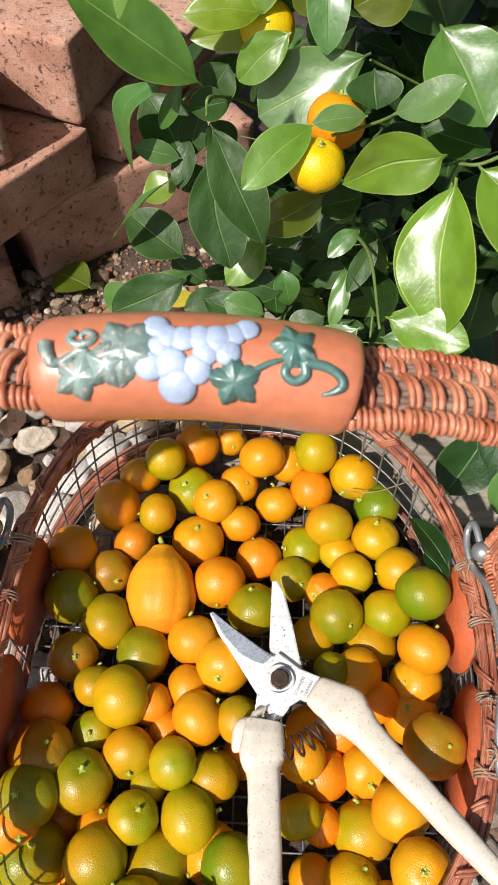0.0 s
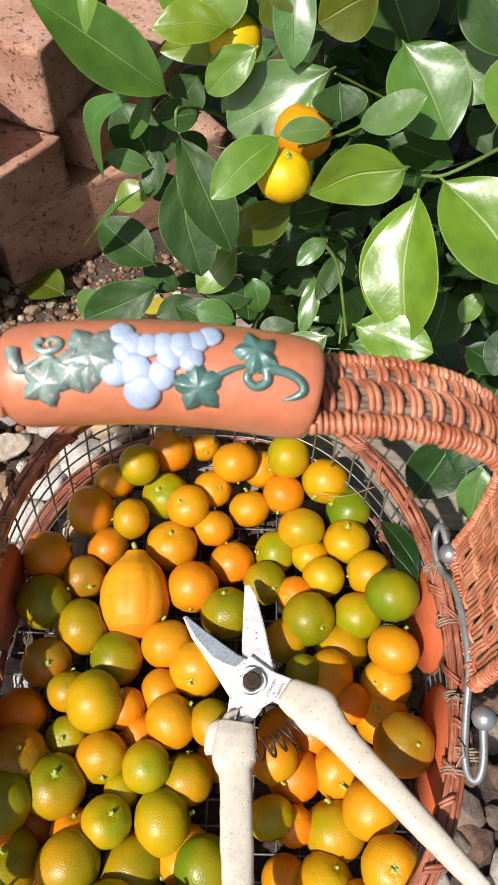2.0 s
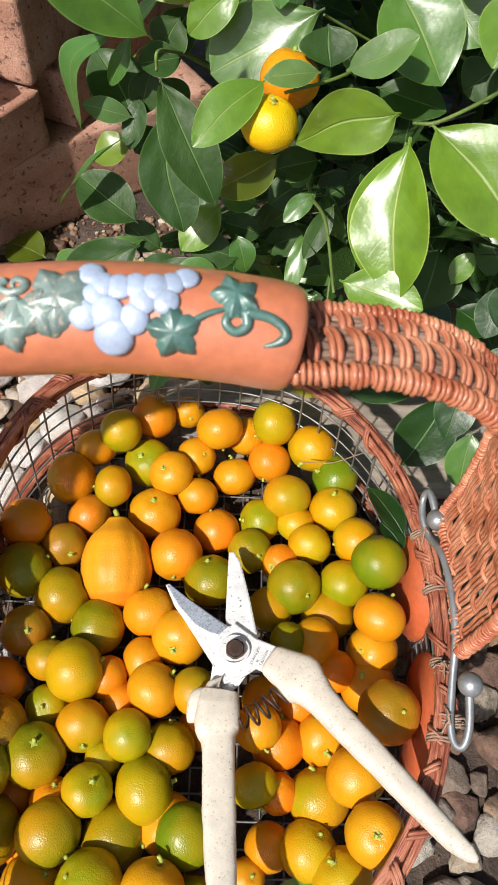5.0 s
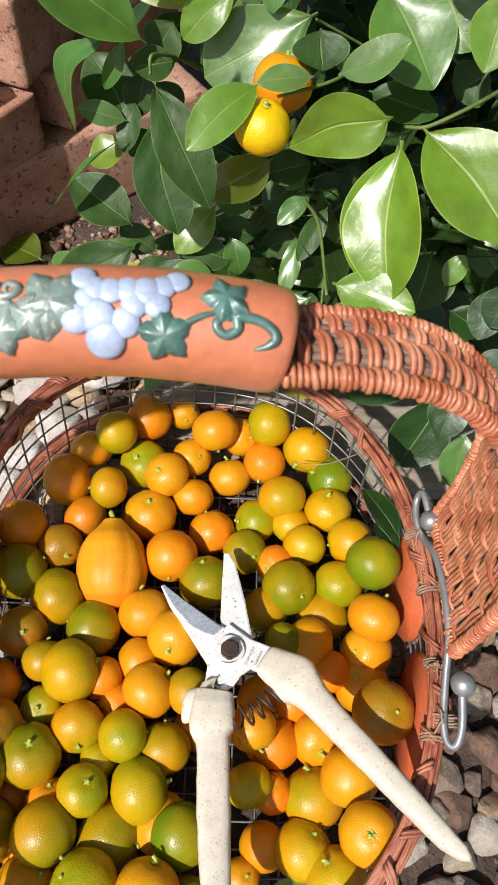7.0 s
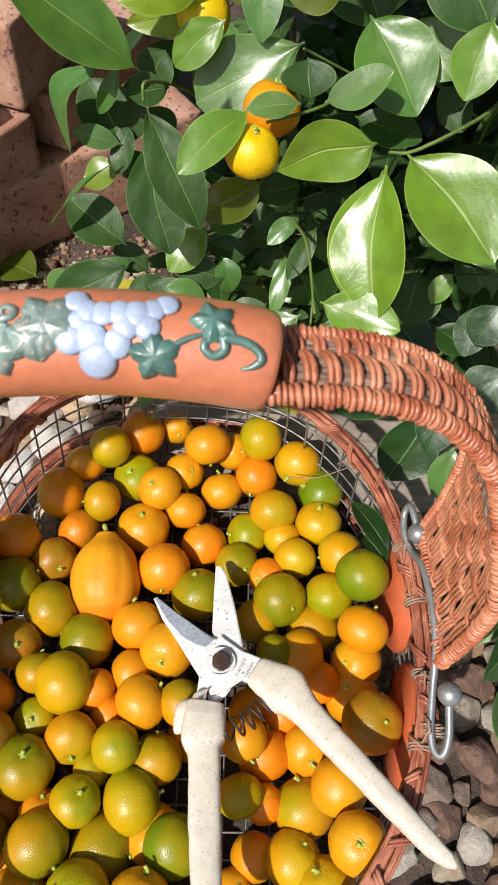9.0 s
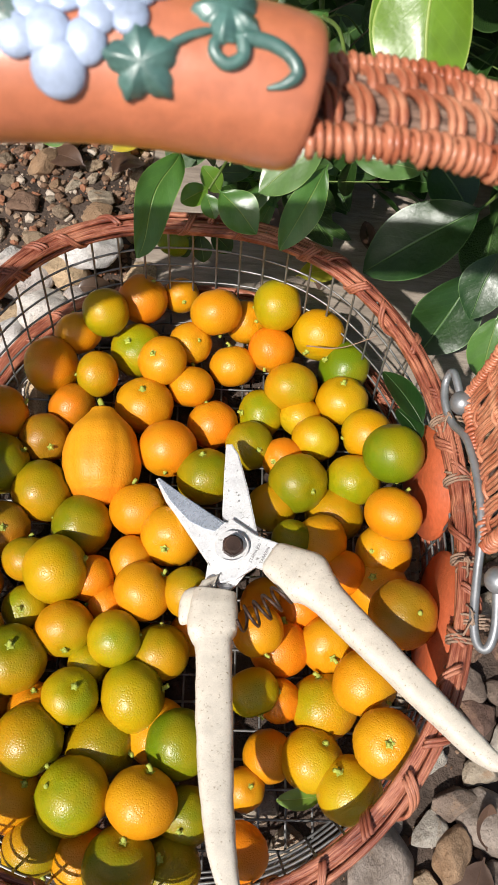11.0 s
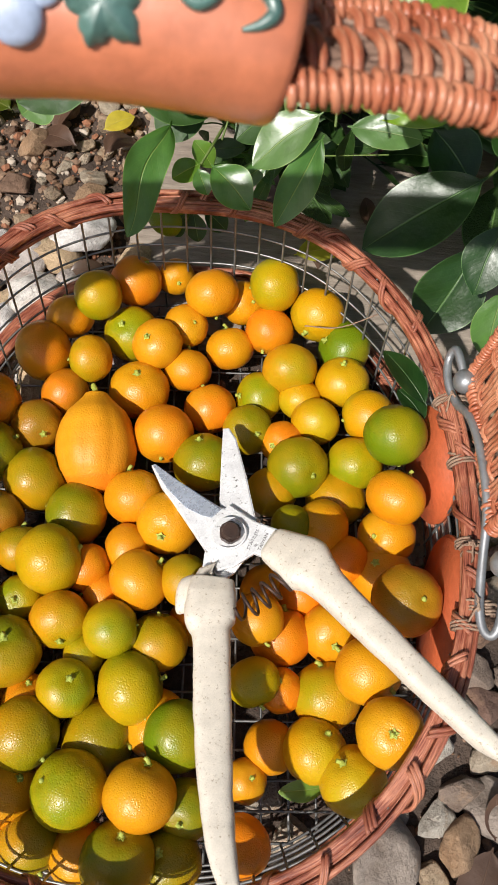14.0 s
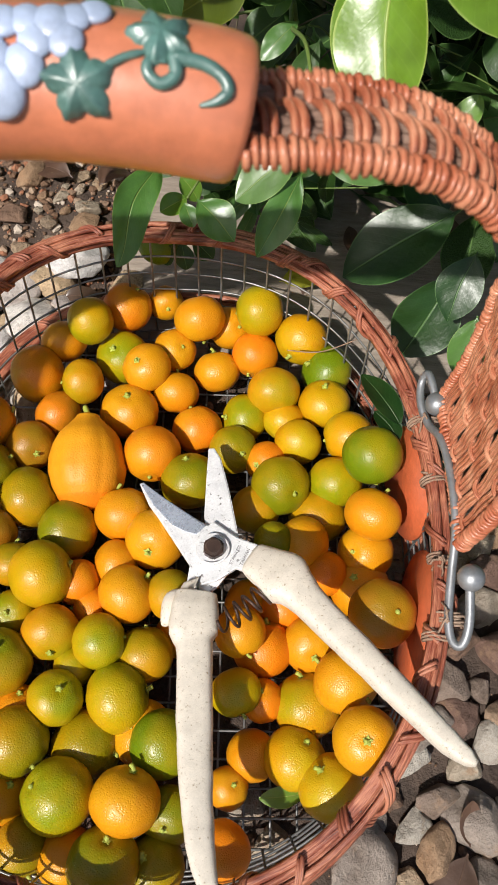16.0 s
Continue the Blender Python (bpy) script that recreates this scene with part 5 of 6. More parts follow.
leaf((0.0569, 0.2941, 0.2951), (0.0346, 0.2860, 0.2844), 0.0240, (0.40, -0.85, 0.30), 'olive', 0.15)
leaf((0.0783, 0.3082, 0.2634), (0.0619, 0.3244, 0.2902), 0.0359, (0.02, -0.85, 0.52), 'dark', 0.10)
leaf((0.1144, 0.2728, 0.2827), (0.0892, 0.2921, 0.3059), 0.0337, (-0.06, -0.80, 0.60), 'dark', 0.15)
leaf((0.1117, 0.2717, 0.2899), (0.1051, 0.2543, 0.2670), 0.0202, (-0.15, -0.67, 0.62), 'light', 0.06)
leaf((-0.0007, 0.3034, 0.2728), (-0.0327, 0.2962, 0.2754), 0.0180, (0.20, -0.64, 0.74), 'lime', 0.15)
leaf((0.0110, 0.3010, 0.2670), (-0.0110, 0.2950, 0.2485), 0.0165, (0.05, -0.72, 0.69), 'light', 0.15)
leaf((0.0100, 0.3220, 0.2630), (-0.0320, 0.3120, 0.2560), 0.0150, (0.25, -0.85, 0.45), 'lime', 0.15)
leaf((-0.0110, 0.3280, 0.2430), (-0.0250, 0.3200, 0.2240), 0.0188, (0.20, -0.85, 0.45), 'dark', 0.12)
leaf((0.0139, 0.3172, 0.2664), (-0.0040, 0.3241, 0.2812), 0.0201, (0.20, -0.77, 0.60), 'dark', 0.10)
leaf((-0.0155, 0.3156, 0.2447), (-0.0238, 0.3114, 0.2297), 0.0190, (-0.23, -0.90, 0.38), 'dark', 0.10)
leaf((0.1255, 0.2582, 0.1512), (0.1321, 0.2640, 0.1670), 0.0114, (-0.42, -0.71, 0.56), 'light', 0.15)
leaf((0.0507, 0.2860, 0.1578), (0.0426, 0.2576, 0.1364), 0.0101, (-0.09, -0.58, 0.81), 'mid', 0.15)
leaf((0.1210, 0.2791, 0.1553), (0.1121, 0.2512, 0.1398), 0.0323, (-0.17, -0.43, 0.88), 'dark', 0.10)
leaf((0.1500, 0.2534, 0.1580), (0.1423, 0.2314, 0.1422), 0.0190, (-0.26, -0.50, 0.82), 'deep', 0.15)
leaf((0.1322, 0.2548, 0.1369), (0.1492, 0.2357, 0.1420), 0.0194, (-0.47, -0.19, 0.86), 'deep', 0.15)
leaf((0.0684, 0.3087, 0.1408), (0.0293, 0.3009, 0.1277), 0.0206, (-0.17, -0.53, 0.83), 'dark', 0.10)
leaf((0.0477, 0.3017, 0.1749), (0.0300, 0.2943, 0.1645), 0.0172, (-0.20, -0.60, 0.77), 'dark', 0.10)
leaf((0.0466, 0.2927, 0.1954), (0.0403, 0.2840, 0.1841), 0.0121, (-0.18, -0.73, 0.66), 'mid', 0.10)
leaf((0.0063, 0.2864, 0.1271), (-0.0160, 0.2681, 0.1117), 0.0234, (-0.10, -0.57, 0.82), 'dark', 0.10)
leaf((0.0413, 0.2796, 0.1222), (0.0204, 0.2697, 0.1122), 0.0201, (-0.16, -0.52, 0.84), 'dark', 0.10)
leaf((-0.0242, 0.3107, 0.2195), (-0.0146, 0.3065, 0.2036), 0.0183, (0.37, -0.82, 0.44), 'dark', 0.10)
leaf((-0.0289, 0.3172, 0.2211), (-0.0350, 0.3085, 0.2010), 0.0155, (-0.07, -0.91, 0.41), 'dark', 0.10)
leaf((0.0278, 0.2811, 0.1949), (0.0499, 0.2838, 0.2010), 0.0177, (-0.15, -0.56, 0.81), 'dark', 0.10)
leaf((0.0119, 0.3143, 0.2832), (0.0224, 0.3078, 0.2705), 0.0140, (0.16, -0.82, 0.55), 'olive', 0.10)
leaf((0.1231, 0.2955, 0.2438), (0.1102, 0.2931, 0.2330), 0.0207, (-0.42, -0.65, 0.64), 'dark', 0.10)
leaf((0.0954, 0.3287, 0.2662), (0.0999, 0.3344, 0.2808), 0.0242, (-0.30, -0.86, 0.43), 'dark', 0.10)
leaf((-0.0085, 0.2623, 0.1270), (-0.0209, 0.2120, 0.1117), 0.0190, (0.55, -0.15, 0.80), 'mid', 0.30, sweep=0.45)
leaf((0.0095, 0.2478, 0.1165), (0.0275, 0.2286, 0.1117), 0.0184, (-0.14, -0.36, 0.92), 'mid', 0.20)
leaf((0.0573, 0.2542, 0.1422), (0.0277, 0.2427, 0.1220), 0.0209, (-0.30, -0.57, 0.77), 'sheen', 0.06)
leaf((0.0588, 0.2521, 0.1323), (0.0396, 0.2192, 0.1107), 0.0166, (0.20, -0.40, 0.85), 'mid', 0.15)
leaf((0.0686, 0.2535, 0.1360), (0.0990, 0.2411, 0.1419), 0.0144, (-0.37, -0.54, 0.76), 'pale', 0.06)
leaf((0.0042, 0.2589, 0.1065), (-0.0086, 0.2500, 0.1056), 0.0114, (0.09, -0.47, 0.88), 'light', 0.10)
leaf((0.0100, 0.2610, 0.1013), (0.0013, 0.2654, 0.1136), 0.0104, (0.19, -0.74, 0.64), 'light', 0.10)
leaf((0.0033, 0.2499, 0.1117), (0.0081, 0.2389, 0.1075), 0.0089, (-0.03, -0.37, 0.93), 'mid', 0.10)
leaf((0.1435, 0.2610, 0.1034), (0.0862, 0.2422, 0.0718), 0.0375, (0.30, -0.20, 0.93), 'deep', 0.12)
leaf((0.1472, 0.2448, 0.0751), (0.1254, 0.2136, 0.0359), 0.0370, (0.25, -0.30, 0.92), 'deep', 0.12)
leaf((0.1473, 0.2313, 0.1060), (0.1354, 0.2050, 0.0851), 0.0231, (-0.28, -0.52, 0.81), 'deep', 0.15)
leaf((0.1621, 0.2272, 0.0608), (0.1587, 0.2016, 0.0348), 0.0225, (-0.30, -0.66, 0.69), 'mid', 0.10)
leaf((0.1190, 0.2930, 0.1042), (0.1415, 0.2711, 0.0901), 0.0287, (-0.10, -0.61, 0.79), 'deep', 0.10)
leaf((-0.0050, 0.2622, 0.0684), (-0.0113, 0.2598, 0.0534), 0.0095, (-0.38, -0.87, 0.30), 'dark', 0.10)
leaf((0.0052, 0.2650, 0.0704), (0.0174, 0.2604, 0.0593), 0.0113, (0.36, -0.65, 0.67), 'dark', 0.10)
leaf((-0.0006, 0.2636, 0.0694), (0.0026, 0.2553, 0.0552), 0.0106, (0.15, -0.84, 0.52), 'dark', 0.10)
leaf((-0.0759, 0.3252, 0.0908), (-0.0948, 0.3163, 0.0793), 0.0241, (-0.10, -0.70, 0.71), 'mid', 0.10)
leaf((0.1758, 0.1351, 0.0735), (0.1562, 0.1051, 0.0602), 0.0195, (-0.27, -0.24, 0.93), 'mid', 0.10)
leaf((0.1828, 0.1622, 0.0649), (0.1686, 0.1525, 0.0541), 0.0206, (-0.40, -0.36, 0.84), 'dark', 0.10)
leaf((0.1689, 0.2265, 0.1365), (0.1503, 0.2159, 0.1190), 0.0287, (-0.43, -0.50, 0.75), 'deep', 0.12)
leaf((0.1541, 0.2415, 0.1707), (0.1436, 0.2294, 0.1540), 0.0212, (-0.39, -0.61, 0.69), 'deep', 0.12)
leaf((0.0697, 0.2636, 0.1421), (0.1086, 0.2456, 0.1498), 0.0150, (-0.28, -0.54, 0.79), 'gloss', 0.12)
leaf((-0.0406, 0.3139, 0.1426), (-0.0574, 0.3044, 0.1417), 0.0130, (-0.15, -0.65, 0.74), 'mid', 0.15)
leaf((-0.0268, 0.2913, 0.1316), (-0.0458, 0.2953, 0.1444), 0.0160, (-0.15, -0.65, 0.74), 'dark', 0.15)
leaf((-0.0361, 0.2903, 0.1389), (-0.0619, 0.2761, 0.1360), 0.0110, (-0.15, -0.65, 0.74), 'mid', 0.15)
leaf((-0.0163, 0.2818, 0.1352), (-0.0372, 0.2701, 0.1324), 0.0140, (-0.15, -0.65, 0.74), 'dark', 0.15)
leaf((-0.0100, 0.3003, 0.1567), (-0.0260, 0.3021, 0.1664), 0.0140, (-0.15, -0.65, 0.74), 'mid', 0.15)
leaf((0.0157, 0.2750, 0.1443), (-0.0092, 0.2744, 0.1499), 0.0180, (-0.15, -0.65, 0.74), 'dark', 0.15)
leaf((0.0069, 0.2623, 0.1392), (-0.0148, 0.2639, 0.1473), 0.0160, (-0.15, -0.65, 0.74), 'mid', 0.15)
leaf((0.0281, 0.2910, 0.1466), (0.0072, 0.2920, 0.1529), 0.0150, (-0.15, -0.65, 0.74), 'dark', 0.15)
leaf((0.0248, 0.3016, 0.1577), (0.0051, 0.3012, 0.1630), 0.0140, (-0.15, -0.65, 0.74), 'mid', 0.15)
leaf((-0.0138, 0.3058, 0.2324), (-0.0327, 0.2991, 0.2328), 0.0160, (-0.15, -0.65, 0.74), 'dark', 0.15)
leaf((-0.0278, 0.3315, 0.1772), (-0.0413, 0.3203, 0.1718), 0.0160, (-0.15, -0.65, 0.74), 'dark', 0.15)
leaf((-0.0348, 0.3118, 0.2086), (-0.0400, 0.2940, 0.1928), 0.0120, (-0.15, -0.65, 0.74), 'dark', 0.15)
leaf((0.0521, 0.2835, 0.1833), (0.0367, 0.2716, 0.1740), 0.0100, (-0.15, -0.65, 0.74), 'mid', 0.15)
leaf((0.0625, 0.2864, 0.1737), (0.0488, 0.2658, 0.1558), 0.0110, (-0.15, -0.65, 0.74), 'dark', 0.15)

# twigs that carry the leaves
def twig(points, r0, r1, mat=TWIG):
    n = 8 * len(points)
    return tubes("branch", [(smooth_line(points, n), np.linspace(r0 * 0.36, r1 * 0.55, n), 7)], mat, bush)


twig([(0.180, 0.420, 0.02), (0.170, 0.395, 0.10), (0.160, 0.360, 0.19), (0.140, 0.300, 0.245), (0.117, 0.262, 0.256), (0.089, 0.243, 0.252), (0.079, 0.246, 0.248)], 0.0030, 0.0013)
twig([(0.160, 0.360, 0.19), (0.110, 0.345, 0.225), (0.075, 0.310, 0.240), (0.054, 0.2785, 0.2456), (0.030, 0.268, 0.243)], 0.0028, 0.0012)
twig([(0.075, 0.310, 0.240), (0.0485, 0.2983, 0.2571), (0.044, 0.292, 0.262)], 0.0018, 0.0010)
twig([(0.020, 0.460, 0.02), (0.012, 0.420, 0.12), (0.000, 0.350, 0.20), (-0.021, 0.292, 0.243), (-0.0236, 0.284, 0.2385)], 0.0032, 0.0012)
twig([(0.000, 0.350, 0.20), (-0.030, 0.345, 0.215), (-0.045, 0.330, 0.210)], 0.0022, 0.0010)
twig([(0.070, 0.400, 0.06), (0.053, 0.322, 0.165), (0.0495, 0.285, 0.1796), (0.0527, 0.246, 0.1976), (0.055, 0.2055, 0.1954)], 0.0035, 0.0012)
twig([(0.053, 0.322, 0.165), (0.02, 0.335, 0.150), (-0.030, 0.350, 0.120)], 0.0022, 0.0010)
twig([(0.090, 0.400, 0.04), (0.078, 0.320, 0.12), (0.0652, 0.2686, 0.1431), (0.0634, 0.2534, 0.1354)], 0.0030, 0.0012)
twig([(0.030, 0.400, 0.03), (0.022, 0.310, 0.100), (0.0118, 0.268, 0.1139), (0.0046, 0.253, 0.1117)], 0.0028, 0.0011)
twig([(0.022, 0.310, 0.100), (0.018, 0.275, 0.122), (0.014, 0.262, 0.118)], 0.0016, 0.0009)
twig([(0.200, 0.410, 0.03), (0.185, 0.340, 0.08), (0.160, 0.285, 0.095), (0.140, 0.262, 0.096)], 0.0040, 0.0014)
twig([(0.05, 0.50, 0.0), (0.06, 0.47, 0.10), (0.05, 0.42, 0.20), (0.03, 0.40, 0.28)], 0.0075, 0.0030, BARK)
twig([(0.16, 0.50, 0.0), (0.165, 0.46, 0.12), (0.14, 0.42, 0.22), (0.15, 0.38, 0.30)], 0.0085, 0.0035, BARK)

# fruit still on the bush
fruit(0.0245, 0.2610, 0.2335, 0.0120, "s", (0.10, -0.05, 0.95), bush).parent = bush
fruit(0.0330, 0.2890, 0.2360, 0.0130, "a", (0.10, 0.30, 0.95), bush).parent = bush
fruit(0.0010, 0.3160, 0.2605, 0.0120, "s", (0.10, 0.30, 0.95), bush).parent = bush
fruit(0.0710, 0.3000, 0.2080, 0.0130, "l", (0.10, 0.30, 0.95), bush).parent = bush
fruit(-0.0137, 0.2700, 0.0600, 0.0125, "g", (0.10, 0.30, 0.95), bush).parent = bush

# the bush's inner leaves behind the near sprays, mostly in the shade-darkened green
INNER = []
for k in range(6):
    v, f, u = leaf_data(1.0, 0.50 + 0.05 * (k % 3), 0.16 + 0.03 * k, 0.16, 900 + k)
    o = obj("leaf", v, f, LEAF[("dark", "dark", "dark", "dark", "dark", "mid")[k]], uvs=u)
    INNER.append(o.data)
    bpy.data.objects.remove(o)
rng = random.Random(21)
made = 0
while made < 230:
    x, y, z = rng.uniform(-0.06, 0.34), rng.uniform(0.29, 0.56), rng.uniform(0.02, 0.33)
    if x < 0.02 and (y < 0.40 or z < 0.10) and rng.random() < 0.92:
        continue
    if y < 0.335 + 0.5 * max(0.0, z - 0.12) and x < 0.17 and rng.random() < 0.9:
        continue
    if x < -0.02 and z > 0.1 and y > 0.36:
        continue
    if z > 0.36 - 0.25 * (y - 0.27) and x < 0.12:
        continue
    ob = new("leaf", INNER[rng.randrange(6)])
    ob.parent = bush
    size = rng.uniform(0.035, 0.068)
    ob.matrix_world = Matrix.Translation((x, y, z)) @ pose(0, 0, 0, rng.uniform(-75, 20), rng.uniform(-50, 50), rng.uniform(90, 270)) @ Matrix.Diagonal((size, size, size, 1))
    made += 1
# the dense inside of the bush, its shade put into the leaf colour
datas = []
for k in range(800):
    x, y = rng.uniform(-0.01, 0.36), rng.uniform(0.35, 0.62)
    z = rng.uniform(0.01, 0.30)
    if z > 0.02 + 1.1 * (y - 0.26) and x < 0.18:
        z *= 0.5
    if x < 0.04 and y > 0.42:
        continue
    v, f, u = leaf_data(rng.uniform(0.025, 0.055), rng.uniform(0.012, 0.026), rng.uniform(0.05, 0.3), 0.16, 2000 + k)
    m = Matrix.Translation((x, y, z)) @ pose(0, 0, 0, rng.uniform(-70, 25), rng.uniform(-60, 60), rng.uniform(60, 300))
    datas.append((np.array([tuple(m @ Vector(p)) for p in v]), f, np.array(u)))
v, f, u = joined(datas)
tagged(obj("foliage", v, f, LEAF["dark"], bush, "small leaves deep in the bush, green darkened as shade", u), kind="stuff")
for k in range(44):
    x, y = rng.uniform(0.0, 0.22), rng.uniform(0.33, 0.45)
    z = rng.uniform(0.02, 0.10)
    twig([(x, y, z), (x + rng.uniform(-0.03, 0.03), y - rng.uniform(0.01, 0.05), z + rng.uniform(0.03, 0.06)), (x + rng.uniform(-0.05, 0.05), y - rng.uniform(0.03, 0.07), z + rng.uniform(0.05, 0.10))], 0.0014, 0.0007, TWIG if k % 2 else BARK)
# narrow young leaves low in the bush, mostly in the shade-darkened green
for k in range(72):
    x, y, z = rng.uniform(-0.005, 0.085), rng.uniform(0.295, 0.355), rng.uniform(0.05, 0.165)
    n = rng.uniform(0.018, 0.042)
    a = rng.uniform(0, 6.28)
    tip = (x + n * math.cos(a), y - n * 0.45 * rng.random(), z + n * math.sin(a) * 0.8 - 0.01)
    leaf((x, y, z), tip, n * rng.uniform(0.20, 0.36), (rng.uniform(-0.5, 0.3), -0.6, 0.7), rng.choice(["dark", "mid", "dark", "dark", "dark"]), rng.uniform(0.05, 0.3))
    if k % 3 == 0:
        twig([(x + 0.02, y + 0.03, z - 0.03), (x + 0.008, y + 0.01, z - 0.008), (x, y, z)], 0.0013, 0.0008)
# unseen leaves over and around the bush, added to shade its inside
datas = []
for k in range(1300):
    if k < 60:
        x, y, z = rng.uniform(-0.02, 0.26), rng.uniform(0.25, 0.31), rng.uniform(0.40, 0.46)
    elif k < 1000:
        x, y, z = rng.uniform(-0.14, 0.50), rng.uniform(0.30, 0.72), rng.uniform(0.385, 0.50)
    else:
        x, y, z = rng.choice([(rng.uniform(0.0, 0.5), rng.uniform(0.62, 0.74), rng.uniform(0.02, 0.48)), (rng.uniform(0.36, 0.52), rng.uniform(0.12, 0.70), rng.uniform(0.02, 0.48))])
    n = rng.uniform(0.050, 0.085)
    v, f, u = leaf_data(n, n * 0.5, 0.15, 0.16, 3000 + k)
    m = Matrix.Translation((x, y, z)) @ pose(0, 0, 0, rng.uniform(-30, 20), rng.uniform(-35, 35), rng.uniform(0, 360))
    datas.append((np.array([tuple(m @ Vector(p)) for p in v]), f, np.array(u)))
v, f, u = joined(datas)
tagged(obj("crown", v, f, LEAF["mid"], bush, "unseen outer leaves of the bush, added to shade it", u), kind="stuff")
# leaves beside the basket on the bush's low side
for k in range(46):
    x, y, z = rng.uniform(0.15, 0.34), rng.uniform(0.10, 0.34), rng.uniform(0.015, 0.10)
    if x < 0.175 and y < 0.2 or x < 0.25 and y > 0.16:
        continue
    ob = new("leaf", INNER[rng.randrange(6)])
    ob.parent = bush
    size = rng.uniform(0.035, 0.060)
    ob.matrix_world = Matrix.Translation((x, y, z)) @ pose(0, 0, 0, rng.uniform(-50, 10), rng.uniform(-40, 40), rng.uniform(60, 200)) @ Matrix.Diagonal((size, size, size, 1))

# leaves lying about
leaf((0.1100, 0.1490, 0.0760), (0.0930, 0.1760, 0.0820), 0.017, (0.3, -0.1, 0.9), "deep", 0.15, None, "loose_leaf")["label"] = "green leaf caught inside the basket rim"
leaf((0.1090, 0.1420, 0.0740), (0.0980, 0.1570, 0.0780), 0.013, (0.3, -0.1, 0.9), "deep", 0.10, None, "loose_leaf")["label"] = "small green leaf inside the basket rim"
leaf((0.0660, -0.0070, 0.0330), (0.0455, -0.0095, 0.0370), 0.0085, (0.0, -0.2, 1.0), "light", 0.10, None, "loose_leaf")["label"] = "small green leaf among the fruit"
leaf((-0.1300, 0.4020, 0.0080), (-0.1640, 0.4200, 0.0120), 0.034, (0.1, -0.3, 1.0), "olive", 0.35, None, "fallen_leaf")["label"] = "curled yellow-green leaf lying on the gravel"
leaf((-0.0680, 0.3900, 0.0060), (-0.0480, 0.3990, 0.0120), 0.016, (0.1, -0.2, 1.0), "yellow", 0.20, None, "fallen_leaf")["label"] = "yellow leaf lying on the gravel"
leaf((0.0580, 0.2800, 0.0180), (0.0880, 0.2880, 0.0180), 0.018, (0.0, -0.1, 1.0), "yellow", 0.10, None, "fallen_leaf")["label"] = "yellow leaf lying on the weathered board"
for a, c, w in (((-0.0637, 0.3606, 0.012), (-0.0453, 0.3849, 0.014), 0.018), ((-0.0765, 0.2676, 0.010), (-0.0533, 0.2712, 0.012), 0.012)):
    tagged(leaf(a, c, w, (-0.2, -0.2, 1.0), "litter", 0.6, None, "dead_leaf"), "large curled dark dead leaf on the ground", "leaf", "dead leaves")
for k in range(30):
    x, y = rng.choice([(rng.uniform(-0.19, -0.05), rng.uniform(0.24, 0.42)), (rng.uniform(0.10, 0.24), rng.uniform(-0.10, 0.12)), (rng.uniform(0.0, 0.25), rng.uniform(0.29, 0.38)), (rng.uniform(-0.2, -0.12), rng.uniform(0.1, 0.3))])
    a = rng.uniform(0, 6.3)
    n = rng.uniform(0.016, 0.036)
    z = 0.006
    o = leaf((x, y, z + 0.002), (x + n * math.cos(a), y + n * math.sin(a), z + rng.uniform(0, 0.009)), n * rng.uniform(0.35, 0.6), (rng.uniform(-0.4, 0.4), rng.uniform(-0.4, 0.4), 1), "litter", rng.uniform(-0.4, 0.5), None, "dead_leaf")
    tagged(o, "dry brown dead leaf lying on the ground", "leaf", "dead leaves")
for o in [o for o in scene.objects if o.name.split(".")[0] in ("loose_leaf", "fallen_leaf")]:
    o["category"] = "leaf"
tagged(tubes("straw", [(smooth_line([(0.0580, 0.2020, 0.0585), (0.0760, 0.2035, 0.0560), (0.0950, 0.2070, 0.0640)], 12), 0.00035, 5)], TWINE), "thin dry straw across the fruit", "straw")

# ---- stones and gravel ----
def stone_shape(k):
    """A broken, slightly worn stone: flat breaks, rounded arrises, a rough skin."""
    bm = bmesh.new()
    bmesh.ops.create_icosphere(bm, subdivisions=4, radius=1.0)
    r = random.Random(300 + k)
    ax = Vector((1.0, r.uniform(0.60, 0.92), r.uniform(0.42, 0.68)))
    cuts = [(Vector((r.gauss(0, 1), r.gauss(0, 1), r.gauss(0, 0.8))).normalized(), r.uniform(0.50, 0.86)) for _ in range(11)]
    for v in bm.verts:
        p = v.co.copy()
        for n, d in cuts:
            over = p.dot(n) - d
            if over > 0:
                p -= n * over * 0.86
        s = Vector((k * 7, 0, 0))
        p *= 1 + 0.09 * noise.noise(p * 1.7 + s) + 0.045 * noise.noise(p * 5 + s) + 0.022 * noise.noise(p * 13 + s)
        v.co = Vector((p.x * ax.x, p.y * ax.y, p.z * ax.z))
    return bm


SHAPES = {}
for mat in (STONE, ROCK, PEBBLE):
    SHAPES[mat.name] = []
    for k in range(10):
        o = part("stone", stone_shape(k + 20 * (STONE, ROCK, PEBBLE).index(mat)), mat)
        SHAPES[mat.name].append(o.data)
        bpy.data.objects.remove(o)
rng = random.Random(77)
placed = []


def in_basket(x, y, grow=1.0):
    return (abs((x - CX) / (0.131 * grow)) ** 2.4 + abs((y - CY) / (0.165 * grow)) ** 2.4) < 1


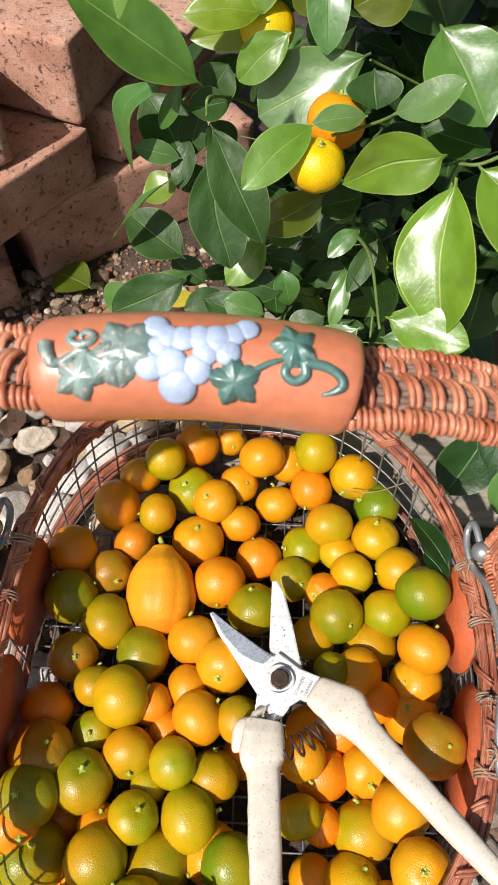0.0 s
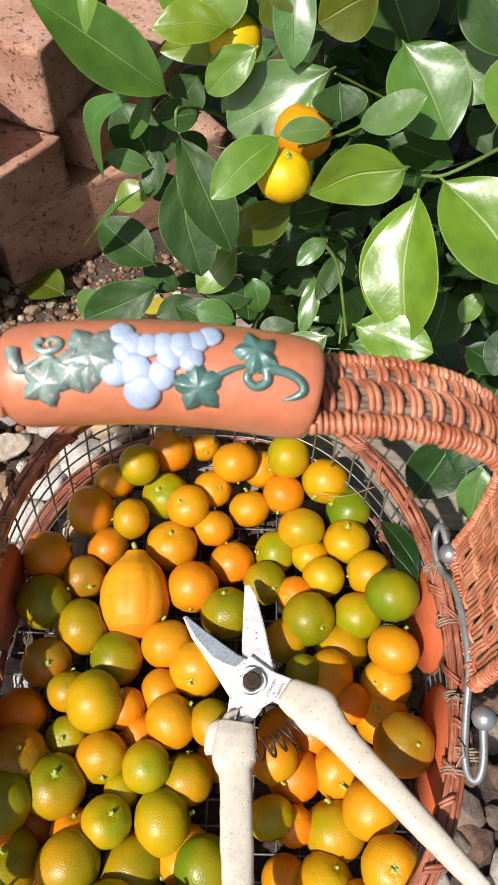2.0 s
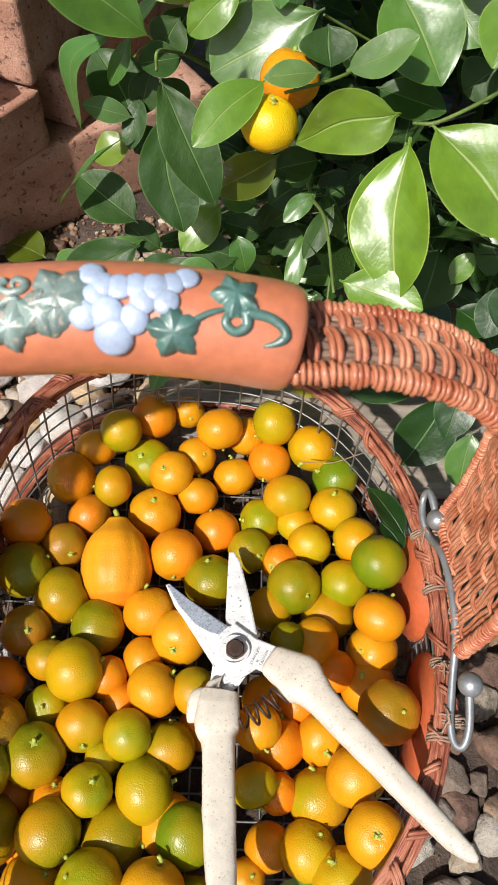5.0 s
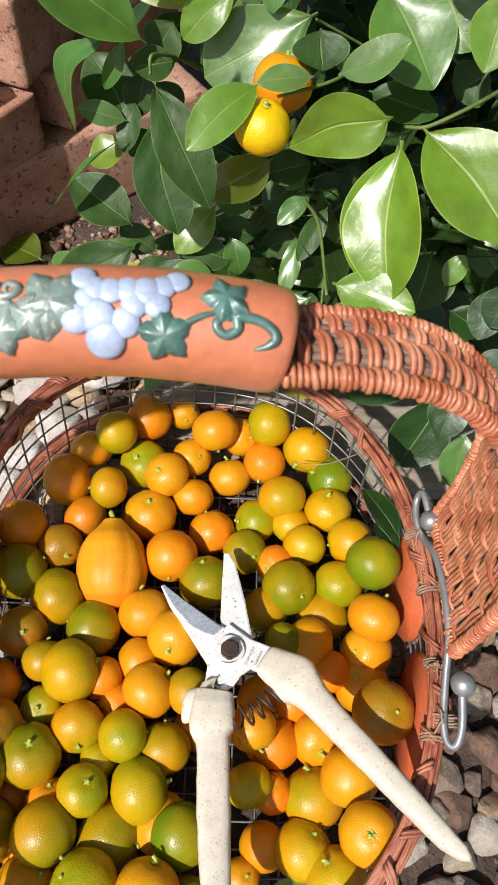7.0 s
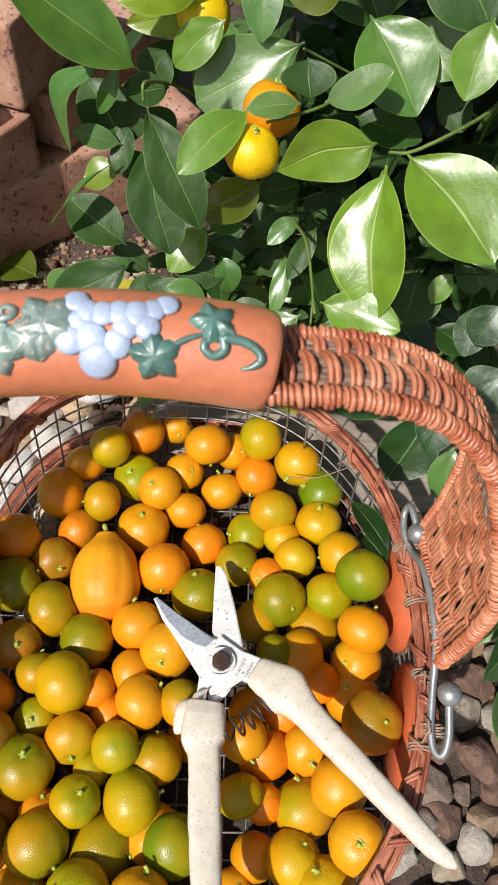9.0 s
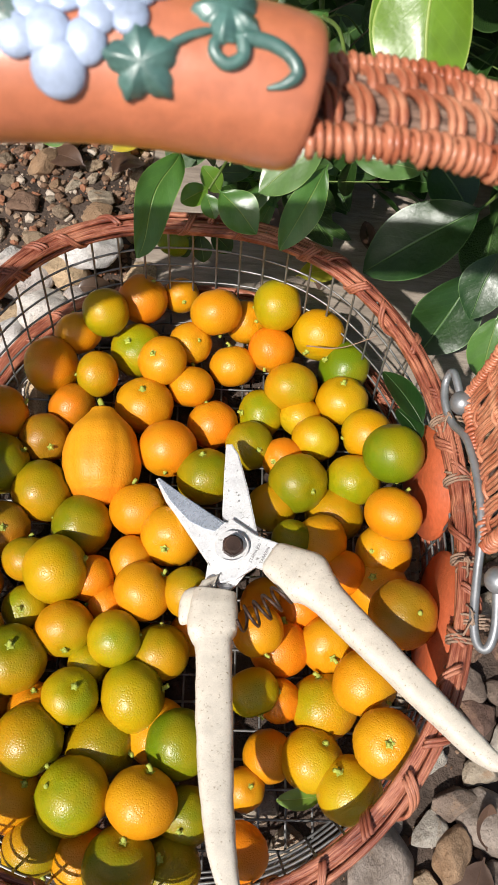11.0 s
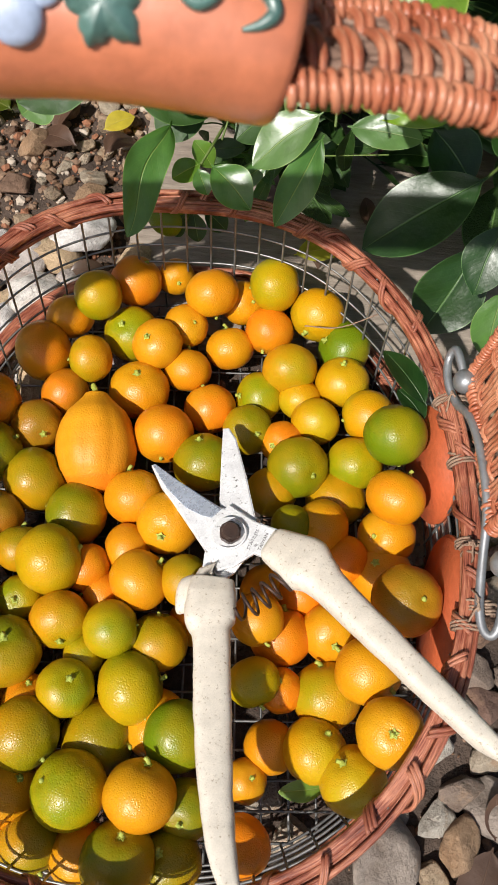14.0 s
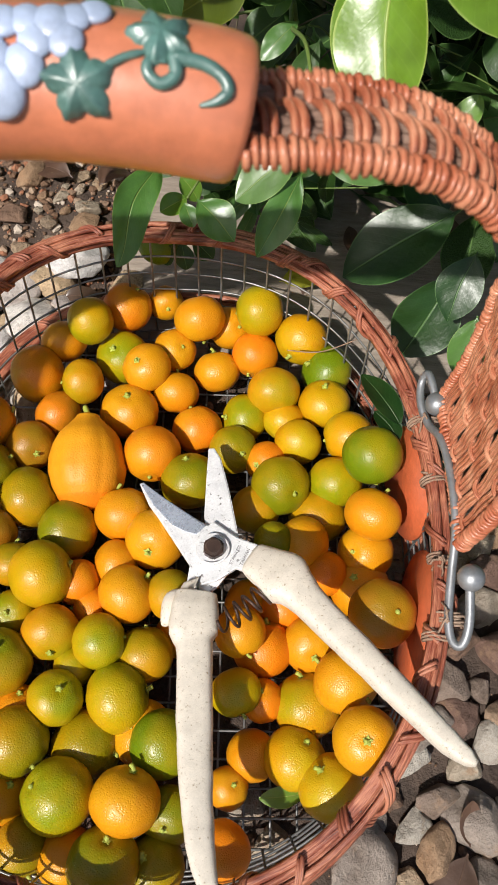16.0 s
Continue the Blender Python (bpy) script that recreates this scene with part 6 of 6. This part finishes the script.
def stone(x, y, r, mat, sink=0.25):
    o = new("stone", rng.choice(SHAPES[mat.name]))
    o.parent = ground
    low_down = in_basket(x, y)
    h = 0.0070 - 0.925 * r if low_down else ground_height(x, y)
    o.matrix_world = Matrix.Translation((x, y, h + r * 0.5 * (1 - sink))) @ pose(0, 0, 0, rng.uniform(-25, 25), rng.uniform(-25, 25), rng.uniform(0, 360)) @ Matrix.Diagonal((r, r, r, 1))
    placed.append((x, y, r))


def scatter(count, x0, x1, y0, y1, r0, r1, mats, apart, keep_soil=True):
    made, tries = 0, 0
    while made < count and tries < 6000:
        tries += 1
        x, y, r = rng.uniform(x0, x1), rng.uniform(y0, y1), rng.uniform(r0, r1)
        if in_basket(x, y, 0.66) or (x > -0.040 and y > 0.205 - 0.05 * x) or (x > 0.16 and y > 0.22):
            continue
        if keep_soil and -0.16 < x < -0.02 and y > 0.30:
            continue
        if any((x - a) ** 2 + (y - b) ** 2 < (apart * (r + q)) ** 2 for a, b, q in placed):
            continue
        stone(x, y, r, rng.choice(mats))
        made += 1


stone(-0.0710, 0.2974, 0.0257, ROCK, -0.2)
stone(-0.0883, 0.2812, 0.0209, ROCK, -0.2)
stone(-0.1102, 0.2759, 0.0215, ROCK, -0.2)
stone(-0.0960, 0.2504, 0.0207, ROCK, -0.2)
stone(-0.1104, 0.2438, 0.0155, ROCK, -0.2)
stone(-0.0796, 0.2593, 0.0156, ROCK, -0.2)
stone(-0.1176, 0.2281, 0.0185, ROCK, -0.2)
stone(-0.1230, 0.2010, 0.0170, ROCK, -0.2)
stone(-0.1320, 0.2190, 0.0160, ROCK, -0.2)
stone(-0.1240, 0.1770, 0.0180, ROCK, -0.2)
stone(-0.0870, 0.1960, 0.0180, ROCK, -0.2)
stone(-0.0880, 0.1720, 0.0170, ROCK, -0.2)
stone(-0.1020, 0.2110, 0.0170, ROCK, -0.2)
stone(-0.1470, 0.2600, 0.0190, ROCK, -0.2)
stone(-0.1133, 0.3770, 0.0137, STONE)
stone(-0.0695, 0.3472, 0.0123, STONE)
stone(-0.1222, 0.3422, 0.0125, STONE)
stone(-0.0470, 0.3663, 0.0114, STONE)
stone(-0.0715, 0.3317, 0.0131, STONE)
stone(-0.1107, 0.3142, 0.0100, STONE)
stone(-0.0917, 0.3606, 0.0069, STONE)
stone(-0.0793, 0.3817, 0.0080, STONE)
stone(-0.0959, 0.3360, 0.0080, STONE)
scatter(46, -0.235, -0.075, 0.02, 0.30, 0.017, 0.027, [ROCK], 0.78)
scatter(8, -0.13, -0.03, 0.21, 0.29, 0.014, 0.022, [ROCK], 0.74)
scatter(110, 0.118, 0.235, -0.13, 0.20, 0.011, 0.019, [PEBBLE, PEBBLE, PEBBLE, STONE], 0.52)
scatter(36, -0.22, 0.235, -0.14, 0.0, 0.012, 0.022, [PEBBLE, PEBBLE, STONE], 0.6)
scatter(60, -0.235, 0.0, 0.0, 0.31, 0.008, 0.014, [ROCK, ROCK, STONE], 0.74)
scatter(70, 0.095, 0.235, -0.13, 0.20, 0.006, 0.010, [PEBBLE, STONE], 0.66)
scatter(60, -0.20, -0.03, 0.28, 0.43, 0.004, 0.011, [STONE], 0.95, False)
# fine gravel between and on the soil
bm_v, bm_f = [], []
ico = bmesh.new()
bmesh.ops.create_icosphere(ico, subdivisions=1, radius=1.0)
iv = np.array([tuple(v.co) for v in ico.verts])
jf = [tuple(v.index for v in f.verts) for f in ico.faces]
ico.free()
nr = np.random.default_rng(8)
total = 0
for k in range(5600):
    if k < 2600:
        x, y = nr.uniform(-0.19, 0.0), nr.uniform(0.25, 0.47)
    else:
        x, y = nr.uniform(-0.27, 0.26), nr.uniform(-0.14, 0.46)
    if x > -0.035 and y > 0.27:
        continue
    r = 0.0007 + 0.0044 * nr.random() ** 3.2
    p = iv * nr.uniform(0.65, 1.1, (len(iv), 1)) * r * np.array([1, nr.uniform(0.6, 1), nr.uniform(0.5, 0.8)])
    a = nr.uniform(0, 6.28)
    p = p @ np.array([[math.cos(a), -math.sin(a), 0], [math.sin(a), math.cos(a), 0], [0, 0, 1]])
    bm_v.append(p + np.array([x, y, ground_height(x, y) + r * 0.35]))
    bm_f += [tuple(i + total for i in t) for t in jf]
    total += len(iv)
gravel = tagged(obj("fine_gravel", np.concatenate(bm_v), bm_f, GRIT, smooth=False), "fine mixed gravel and grit on dark soil", "gravel", kind="stuff")
